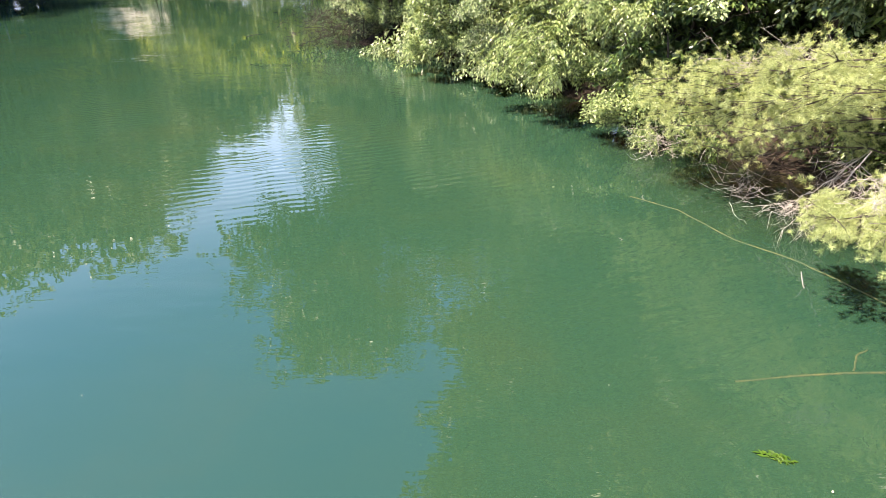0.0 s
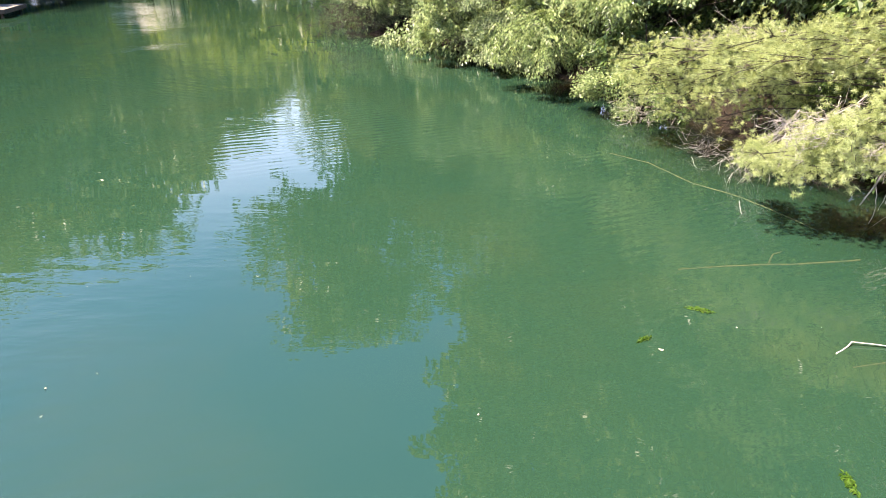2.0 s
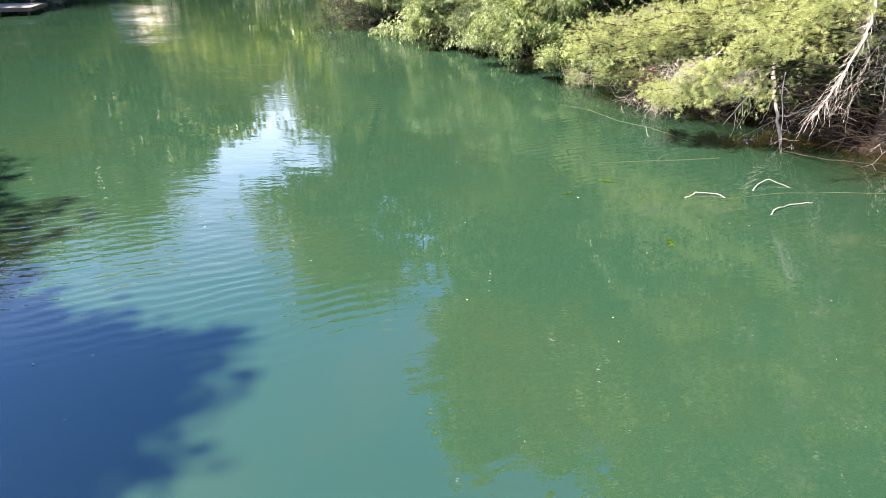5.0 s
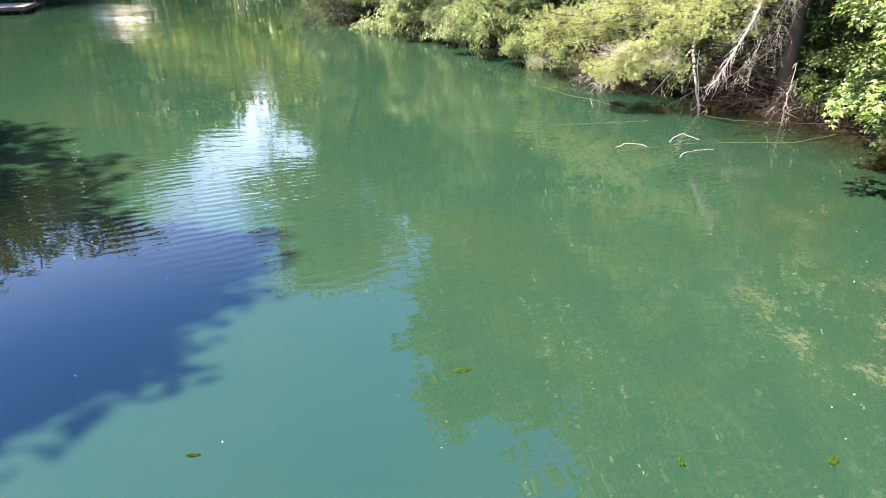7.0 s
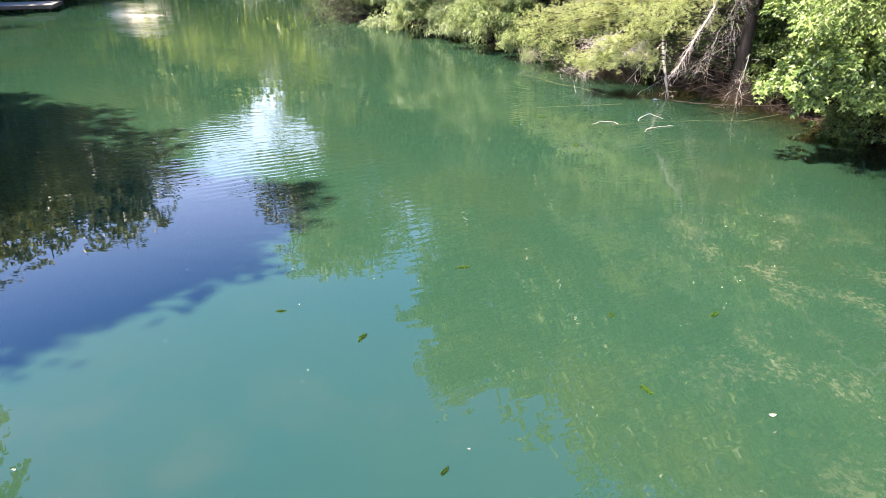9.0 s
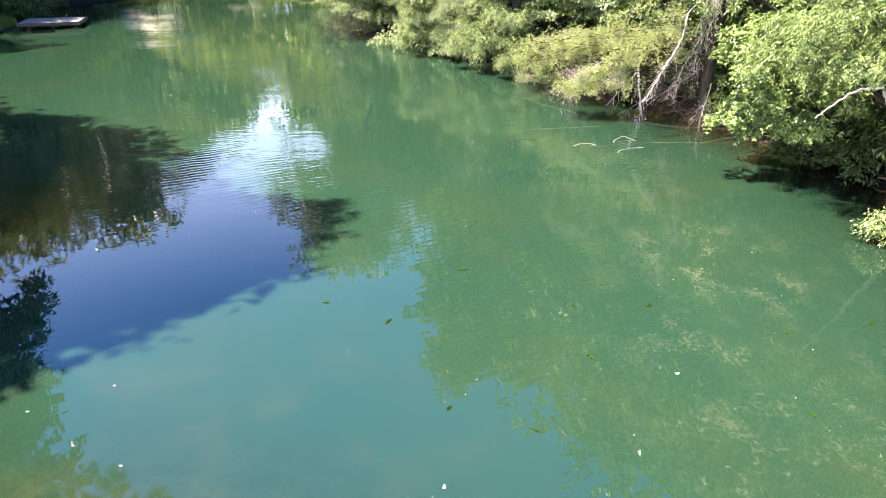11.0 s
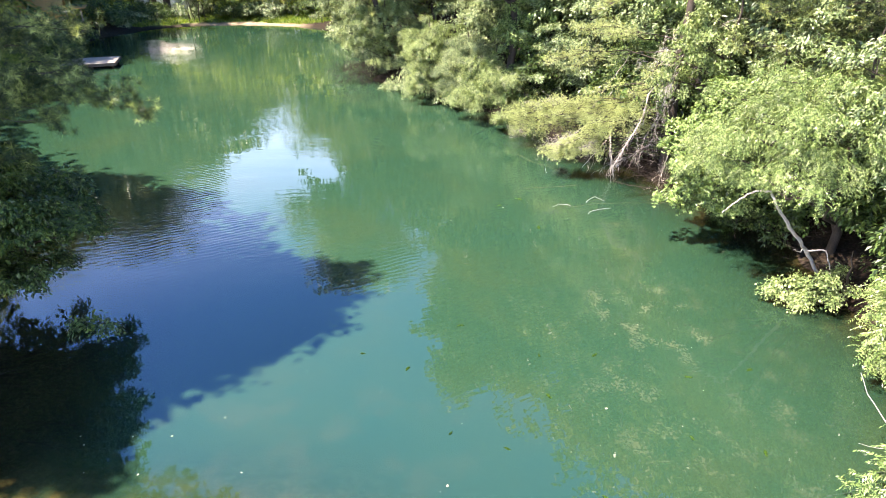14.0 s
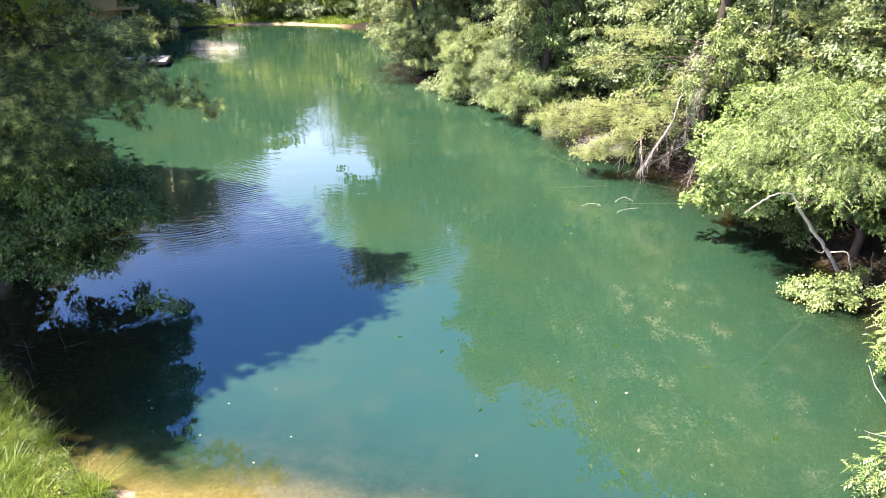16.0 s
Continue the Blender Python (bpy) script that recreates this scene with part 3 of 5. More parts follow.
# tall trees behind the eastern bank: crowns far up, seen in the mirror of the water
HIGH = [((0, 0, 15), (5.2, 5.2, 6.0)), ((0.8, -0.6, 20), (4.2, 4.2, 5.0)), ((-0.9, 0.8, 12.0), (4.4, 4.4, 2.4))]
LOW = HIGH + [((0.3, 0.2, 5.2), (3.8, 3.8, 2.8))]
FRONT = [(12.8, 13.0, 29), (8.4, 27.6, 26), (16.6, 4.6, 26), (18.6, -3.0, 25), (18.6, -10.0, 24), (18.0, -17, 23)]
REAR = [(9, 37, 25), (11, 29, 26), (16, 21, 27), (18.5, 13, 27), (22.5, 5, 26), (24, -5, 25), (24, -14, 24), (-1.0, 44, 24), (0.6, 53, 23), (-2.6, 63, 22), (-7.5, 74, 20), (25, 12, 27), (26, 0, 26)]
for spots, crown, seed, leaves, size, sprays_n in ((FRONT, HIGH, 40, 15, 0.48, 800), (REAR, LOW, 43, 9, 0.62, 520)):
    base = [tree("tall_tree", spots[i][:2], spots[i][2], crown, LEAF_TALL, "tall broadleaf tree with a high green crown", "tree", (0.5, 0.2), 0.27, seed + i, sprays_n, leaves, size, 0.55,
                 limbs=13, gaps=0.3, spread=0.7, shelf=0.36, group="tall trees behind the bank") for i in range(2)]
    for i, (x, y, h) in enumerate(spots[2:]):
        c = copy_thing(base[i % 2], pose(x, y, land_at(x, y) - 0.05, 0, 0, 67 * i + 20))
        c.scale = (1, 1, h / spots[i % 2][2])
tree("tall_tree", (5.0, 19.2), 25, [((-2.4, 0, 11.0), (2.9, 3, 4.2)), ((-2.7, 0, 16.5), (2.6, 2.8, 4.0)), ((-2.5, 0, 21.6), (2.5, 2.6, 2.8)), ((1.6, 0, 13), (3.4, 3.4, 5)), ((1.4, 0, 20), (3.2, 3.4, 4.3))], LEAF_TALL,
     "tall broadleaf tree standing over the bank", "tree", (0.3, 0.2), 0.3, 46, 1500, 17, 0.40, 0.55, limbs=30, gaps=0.3, spread=0.55, shelf=0.34, full=1.0)
tree("leaning_tree", (-2.4, 35.6), 22, [((-5.0, -0.6, 14), (4.2, 4.2, 3.8)), ((-3.6, 0, 18.5), (4.0, 4.0, 3.4)), ((-1.6, 0, 10.5), (3.6, 3.6, 2.6))], LEAF_TALL,
     "tall broadleaf tree leaning out over the pond", "tree", (-4.5, -0.4), 0.3, 47, 1300, 17, 0.40, 0.55, limbs=24, gaps=0.3, spread=0.65, shelf=0.4)

# ---- eastern bank: front row ----
BANK = [
    # name, place, height, crowns, leaf, size, ratio, kind, seed, sprays, per, label
    ("shrub", (-2.4, 33.4), 6.0, [((-0.6, -0.6, 3.2), (2.6, 2.6, 2.4)), ((-1.8, -1.3, 3.1), (1.4, 1.4, 0.9))], LEAF_PALE, 0.136, 0.5, "leaf", 101, 330, 45, "pale green shrub leaning over the water"),
    ("shrub", (1.0, 27.6), 5.2, [((-0.6, -2.6, 3.0), (1.9, 2.2, 1.7)), ((0.0, -0.6, 3.4), (2.2, 2.4, 1.9)), ((-0.9, -3.4, 1.3), (1.5, 1.7, 0.9))], LEAF_PALE, 0.128, 0.46, "leaf", 102, 420, 45, "pale leafy shrub drooping to the pond"),
    ("shrub", (3.4, 23.0), 5.0, [((-0.4, -0.4, 2.6), (1.8, 2.0, 1.9)), ((-1.2, -1.0, 1.3), (1.2, 1.3, 0.8))], LEAF_SHRUB, 0.100, 0.5, "leaf", 103, 420, 45, "green shrub with fine drooping leaves"),
    ("shrub", (5.0, 19.6), 4.4, [((-0.6, -1.2, 2.3), (1.9, 1.9, 1.4)), ((-1.6, -1.8, 1.5), (1.5, 1.2, 0.7))], LEAF_PALE, 0.125, 0.34, "compound", 104, 260, 60, "bright shrub with feathered leaves over the water"),
    ("shrub", (6.2, 16.4), 2.6, [((-1.2, -1.1, 0.8), (1.0, 1.1, 0.6))], LEAF_PALE, 0.068, 0.66, "leaf", 105, 150, 45, "low pale bush on the bank"),
    ("small_tree", (6.2, 26.6), 8.5, [((0, 0, 5.6), (3.0, 3.0, 2.8)), ((-0.8, -1.0, 3.6), (2.6, 2.6, 1.8))], LEAF_SHRUB, 0.182, 0.56, "leaf", 106, 520, 29, "broadleaf tree in full sun on the bank"),
    ("small_tree", (8.0, 20.4), 8.5, [((0, 0, 5.4), (2.9, 2.9, 2.9)), ((-0.9, -0.8, 3.4), (2.4, 2.4, 1.6))], LEAF_MAPLE, 0.172, 0.6, "leaf", 107, 520, 29, "broadleaf tree with glossy green leaves"),
    ("small_tree", (9.6, 15.4), 8.8, [((0, 0, 5.6), (2.6, 2.8, 3.0)), ((-0.8, -0.3, 3.2), (2.2, 2.4, 1.5))], LEAF_SHRUB, 0.162, 0.55, "leaf", 108, 480, 29, "green tree with a dense crown"),
    ("small_tree", (12.6, 10.6), 9.5, [((0, 0, 6.0), (2.6, 2.6, 3.0)), ((-1.0, 0.4, 3.4), (2.0, 2.0, 1.4))], LEAF_MAPLE, 0.162, 0.5, "leaf", 109, 400, 29, "green tree standing up the slope"),
    ("small_tree", (1.4, 37.6), 9.0, [((-1.0, 0, 5.4), (3.2, 3.2, 3.0)), ((-2.6, -1.6, 3.2), (2.2, 2.2, 1.6))], LEAF_PALE, 0.226, 0.4, "leaf", 110, 420, 20, "pale broadleaf tree beside the pond"),
    ("small_tree", (-2.8, 47.0), 9.0, [((-1.0, 0, 4.8), (3.6, 3.6, 3.4)), ((-3.2, -1.0, 2.4), (2.2, 2.4, 1.6))], LEAF_SHRUB, 0.249, 0.4, "leaf", 111, 380, 18, "broadleaf tree over the far water"),
    ("small_tree", (-6.8, 58.0), 8.0, [((-1.0, 0, 4.4), (3.6, 3.6, 3.2)), ((-3.0, 1.0, 2.2), (2.0, 2.2, 1.5))], LEAF_SHRUB, 0.271, 0.4, "leaf", 112, 300, 17, "broadleaf tree at the end of the pond"),
    ("maple", (13.0, 1.6), 7.0, [((-2.5, -1.2, 3.0), (1.9, 2.1, 1.6)), ((-3.0, -1.2, 2.2), (1.4, 1.5, 0.7)), ((-1.0, 0.2, 4.2), (1.9, 1.8, 1.5))], LEAF_MAPLE, 0.13, 0.46, "maple", 113, 480, 21, "young maple with broad lobed leaves over the water"),
    ("walnut_tree", (13.6, -2.4), 8.4, [((-2.8, -0.2, 4.7), (2.3, 2.6, 1.5)), ((-1.6, 0.0, 5.3), (2.6, 2.8, 1.6)), ((-3.6, 1.2, 4.0), (1.5, 1.6, 0.9))], LEAF_WALNUT, 0.088, 0.36, "compound", 114, 620, 72, "arching tree with feathered yellow-green leaves"),
    ("small_tree", (15.6, 1.0), 9.5, [((0, 0, 5.4), (2.8, 2.8, 3.4))], LEAF_SHRUB, 0.165, 0.5, "leaf", 115, 380, 26, "green tree on the wooded slope"),
    ("bush", (12.4, -5.2), 2.2, [((-1.7, 0.5, 0.55), (0.8, 0.8, 0.4)), ((-0.8, 0.1, 0.8), (0.7, 0.7, 0.45))], LEAF_PALE, 0.09, 0.66, "leaf", 116, 90, 32, "pale bush with rounded leaves at the edge"),
    ("walnut_tree", (13.5, -7.7), 6.4, [((-2.4, -2.4, 2.6), (1.5, 1.2, 0.6)), ((-0.8, -0.9, 1.9), (1.0, 1.2, 0.8)), ((-1.4, -0.6, 1.2), (0.9, 1.0, 0.5)), ((-1.8, -1.7, 0.9), (1.1, 1.1, 0.45)), ((-2.0, -3.2, 0.9), (1.0, 1.2, 0.45))], LEAF_WALNUT, 0.095, 0.36, "compound", 117, 400, 60, "feathery bright green tree over the water"),
    ("walnut_tree", (11.6, -12.6), 6.4, [((-2.9, -0.6, 0.6), (1.2, 0.7, 0.35)), ((-0.2, 0, 3.0), (1.5, 1.5, 1.1)), ((-1.6, 0.6, 1.1), (0.8, 0.7, 0.45))], LEAF_WALNUT, 0.1, 0.36, "compound", 118, 300, 50, "feathery bright branches reaching over the pond"),
    ("small_tree", (15.4, -5.0), 9.0, [((-0.4, 0, 5.2), (2.8, 2.8, 3.2))], LEAF_SHRUB, 0.165, 0.5, "leaf", 119, 340, 26, "green tree with broad leaves on the slope"),
    ("small_tree", (15.2, -11.0), 9.0, [((-0.4, 0, 4.8), (2.8, 2.8, 3.2))], LEAF_SHRUB, 0.165, 0.5, "leaf", 120, 340, 26, "green tree on the wooded slope"),
    ("small_tree", (12.6, 4.9), 8.6, [((-2.0, -0.2, 5.6), (1.2, 1.2, 0.9)), ((-1.5, 0.5, 7.0), (1.2, 1.2, 0.8)), ((-2.3, 0.9, 4.5), (0.9, 0.9, 0.6)), ((-0.8, 0.2, 6.2), (1.0, 1.0, 0.8))], LEAF_PALE, 0.13, 0.5, "leaf", 122, 190, 26, "bright leafy tree beside the pine trunk"),
    ("walnut_tree", (12.1, -10.2), 2.4, [((-0.7, 0.0, 0.7), (1.0, 1.3, 0.4)), ((0.2, 0.8, 1.2), (1.0, 1.0, 0.6))], LEAF_WALNUT, 0.095, 0.36, "compound", 123, 150, 50, "low feathery sapling at the water's edge"),
    ("walnut_tree", (12.6, -8.0), 2.4, [((-0.7, 0.0, 0.7), (0.9, 1.2, 0.4)), ((0.1, 0.6, 1.2), (1.0, 1.0, 0.6))], LEAF_WALNUT, 0.095, 0.36, "compound", 124, 140, 50, "low feathery sapling at the water's edge"),
    ("small_tree", (15.0, 6.4), 10.0, [((0, 0, 6.4), (2.6, 2.6, 3.2))], LEAF_SHRUB, 0.165, 0.5, "leaf", 121, 340, 26, "green tree high on the slope"),
]
row = {}
for name, at, h, crowns, leaf, size, ratio, how, seed, n, per, label in BANK:
    made = tree(name, at, h, crowns, leaf, label, "shrub" if name in ("shrub", "bush") else "tree", (-0.5, -0.2), 0.05 + h * 0.014, seed, int(n * 1.7), int(per * (1.35 if how == "leaf" else 1.0)), size * (0.86 if how == "leaf" else 1.0), ratio, how,
                limbs=18, droop=0.55 if how == "compound" else 0.3, full=1.38, gaps=0.76, shelf=0.22, spread=0.26, core=0.12 if how == "compound" else 0.3)
    row[label] = made


# more trees and undergrowth fill the slope behind
filler = tree("slope_tree", (5.0, 32.0), 9.0, [((0, 0, 5.6), (3.0, 3.0, 2.8)), ((-0.6, -0.8, 3.4), (2.6, 2.6, 1.8))], LEAF_SHRUB, "leafy tree filling the wooded slope", "tree", (0.3, 0.2), 0.16, 131, 370, 22, 0.175, 0.5,
              limbs=12, droop=0.22, full=1.38, gaps=0.6, shelf=0.32, spread=0.32, group="trees on the slope")
for i, (x, y, k) in enumerate([(10.6, 25.0, 1.1), (12.6, 19.4, 1.1), (15.6, 13.6, 1.1), (18.6, 8.6, 1.1), (19.6, 1.8, 1.1), (19.2, -5.6, 1.0), (18.6, -13.4, 1.0), (3.8, 43.0, 1.0), (1.6, 54.0, 1.0), (-3.4, 66.0, 0.9), (8.6, 31.6, 1.1), (11.6, 17.0, 1.35), (10.4, 22.0, 1.3), (14.2, 11.0, 1.3), (16.4, 6.0, 1.3), (17.0, -9.0, 1.2)]):
    c = copy_thing(filler, pose(x, y, land_at(x, y) - 0.05, 0, 0, 97 * i + 130))
    c.scale = (k, k, k)
x, y, k = (17.6, 12.0, 1.5)
back = tree("slope_tree", (x, y), 9.0 * k, [((0, 0, 5.6 * k), (3.0 * k, 3.0 * k, 2.8 * k)), ((-0.6 * k, -0.8 * k, 3.4 * k), (2.6 * k, 2.6 * k, 1.8 * k))], LEAF_SHRUB, "leafy tree filling the wooded slope", "tree", (0.3, 0.2), 0.2, 134, 300, 13, 0.36, 0.5,
            limbs=8, droop=0.22, full=1.38, gaps=0.6, shelf=0.32, spread=0.45, group="trees on the slope")
for i, (x, y, k) in enumerate([(15.4, 17.0, 1.5), (19.6, 4.4, 1.5), (13.0, 23.6, 1.5), (21.0, -2.0, 1.4), (9.0, 27.6, 1.4), (14.0, 28.0, 1.6), (18.0, 21.0, 1.6), (21.0, 15.0, 1.7), (23.6, 9.0, 1.7), (25.0, 2.0, 1.7), (24.0, -7.0, 1.6), (12.0, 34.0, 1.6), (7.0, 38.0, 1.5), (6.0, 48.0, 1.5), (3.0, 60.0, 1.4), (17.6, 27.0, 1.8), (22.0, 20.0, 1.8), (26.0, 14.0, 1.8)]):
    c = copy_thing(back, pose(x, y, land_at(x, y) - 0.05, 0, 0, 97 * i + 130))
    c.scale = (k / 1.5, k / 1.5, k / 1.5)
# undergrowth takes the darkened leaf so the slope's interior looks shaded
under = tree("undergrowth_bush", (14.2, 0.6), 4.4, [((0, 0, 2.2), (2.0, 2.1, 1.9)), ((-0.8, -0.8, 1.2), (1.5, 1.5, 1.0))], LEAF_SHADED, "leafy bush in the undergrowth of the slope, its leaves darkened for shade", "shrub", (0.1, 0.1), 0.08, 132, 225, 15, 0.195, 0.5,
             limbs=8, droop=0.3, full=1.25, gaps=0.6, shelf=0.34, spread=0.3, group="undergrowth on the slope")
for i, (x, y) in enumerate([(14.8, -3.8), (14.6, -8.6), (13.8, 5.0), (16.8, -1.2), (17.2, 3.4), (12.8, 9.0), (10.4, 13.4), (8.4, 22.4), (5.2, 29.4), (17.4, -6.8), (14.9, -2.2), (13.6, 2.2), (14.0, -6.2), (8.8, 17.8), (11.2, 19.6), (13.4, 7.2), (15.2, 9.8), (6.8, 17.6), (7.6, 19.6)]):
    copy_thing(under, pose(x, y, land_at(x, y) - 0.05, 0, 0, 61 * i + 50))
# added bushes whose dark leaves fill in for shade in the hollows
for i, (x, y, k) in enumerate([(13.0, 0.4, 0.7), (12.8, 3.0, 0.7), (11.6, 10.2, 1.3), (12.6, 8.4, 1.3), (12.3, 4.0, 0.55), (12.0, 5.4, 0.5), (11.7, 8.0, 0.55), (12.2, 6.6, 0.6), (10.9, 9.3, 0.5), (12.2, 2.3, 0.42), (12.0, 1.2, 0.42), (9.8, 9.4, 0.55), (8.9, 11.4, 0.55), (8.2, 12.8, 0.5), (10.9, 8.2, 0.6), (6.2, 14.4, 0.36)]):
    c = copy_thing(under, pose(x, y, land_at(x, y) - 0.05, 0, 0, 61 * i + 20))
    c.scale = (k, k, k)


spill = tree("shoreline_bush", (-1.2, 28.3), 2.2, [((-0.5, -0.5, 0.9), (1.3, 1.3, 0.6)), ((0.2, 0.2, 1.4), (1.1, 1.1, 0.7))], LEAF_SHRUB, "low bush spilling over the water's edge", "shrub", (-0.1, -0.1), 0.05, 133, 115, 19, 0.165, 0.5,
             limbs=10, droop=0.4, full=1.2, gaps=0.5, shelf=0.42, group="bushes along the shore")
for i, (x, y, a, k) in enumerate([(0.5, 26.4, -15, 1.1), (2.4, 23.6, 30, 1.0), (3.8, 21.0, -40, 0.8), (-3.6, 33.6, 60, 0.8), (-3.4, 35.4, 80, 1.2), (-3.6, 39.6, 15, 1.3), (-4.3, 43.5, -25, 1.3), (-5.4, 48.6, 40, 1.4), (-7.0, 53.6, 5, 1.4), (-8.8, 59.0, 70, 1.4)]):
    c = copy_thing(spill, pose(x, y, land_at(x, y) - 0.05, 0, 0, a))
    c.scale = (k, k, k)


# ---- pines ----
def pine(name, at, height, boughs, needle, label, seed, trunk_r=0.2, tufts=42, reach=0.95, flat=0.22, per=34, length=0.14, wide=0.009, dead=(), lean=(0, 0), open_=1.0, shoots=9, loose=0.16):
    """A pine: straight trunk, long boughs with side twigs, and tufts of needles on their outer half. boughs: (height on the trunk, end) from the base."""
    r = np.random.default_rng(seed)
    x, y = at
    z = land_at(x, y)
    root = thing(name, (x, y, z - 0.05), 0, label, "tree")
    wood = Tubes(5)
    stem = bent((0, 0, -0.3), (lean[0], lean[1], height), 0, 0.05, 10)
    wood.add(stem, trunk_r, trunk_r * 0.2)
    cen, ax = [], []
    for h, end, many, rad in boughs:
        k = min(max(h + r.normal(0, 0.5), 0.8), height - 0.4) / height * 9
        start = stem[int(k)] + (stem[min(int(k) + 1, 9)] - stem[int(k)]) * (k % 1)
        end = np.asarray(end, float)
        line = bent(start, end, -0.06 * np.linalg.norm(end - start), 0.08, 9)
        wood.add(line, trunk_r * 0.08, 0.010)
        out = unit((end - start) * np.array([1, 1, 0.2]))
        side = unit(np.cross(out, (0, 0, 1.0)))
        for _ in range(max(6, many // 5)):
            j = 1 - 0.45 * r.random() ** 1.5
            q = line[min(8, int(round(j * 8)))]
            tip = q + out * r.uniform(0.1, 0.7) * rad + side * r.uniform(-1, 1) * rad + np.array([0, 0, r.uniform(-0.3, 0.35) * rad * 0.6])
            wood.add(bent(q, tip, 0.0, 0.12, 5), 0.011, 0.004)
            for _ in range(shoots):
                u = r.uniform(0.3, 1.05)
                cen.append(q + (tip - q) * u + r.normal(0, 1, 3) * np.array([loose, loose, flat]) + np.array([0, 0, 0.05]))
                ax.append(unit((tip - q) * 0.6 + np.array([0, 0, 0.55]) + r.normal(0, 0.35, 3)))
    part("trunk", wood.mesh("trunk", BARK), root)
    part("needles", needle_mesh("needles", np.array(cen), np.array(ax), needle, r, per, length, wide, open_), root)
    for a, b, n, droop in dead:
        grey = Tubes(4)
        main = bent(a, b, 0.15, 0.12, 9)
        grey.add(main, 0.015, 0.004)
        for _ in range(n):
            q = main[r.integers(1, 9)]
            tip = q + (np.asarray(b) - np.asarray(a)) * r.uniform(0.05, 0.3) + r.normal(0, 0.22, 3) + np.array([0, 0, -droop * r.uniform(0.2, 1.0)])
            sub = bent(q, tip, -0.08, 0.2, 6)
            grey.add(sub, 0.0044, 0.0018)
            for _ in range(4):
                q2 = sub[r.integers(2, 6)]
                grey.add(bent(q2, q2 + r.normal(0, 0.16, 3) + np.array([0, 0, -0.2 * droop]), 0, 0.2, 4), 0.0038, 0.0015)
        part("dead_branch", grey.mesh("dead_branch", DEADWOOD), root, "bleached bare hanging branch")
    return root


def from_base(at, pts):
    z = land_at(*at) - 0.05
    return [(h, (x - at[0], y - at[1], zz - z), n, rad) for h, (x, y, zz), n, rad in pts]


def dead_from(at, pts):
    z = land_at(*at) - 0.05
    return [((a[0] - at[0], a[1] - at[1], a[2] - z), (b[0] - at[0], b[1] - at[1], b[2] - z), n, d) for a, b, n, d in pts]


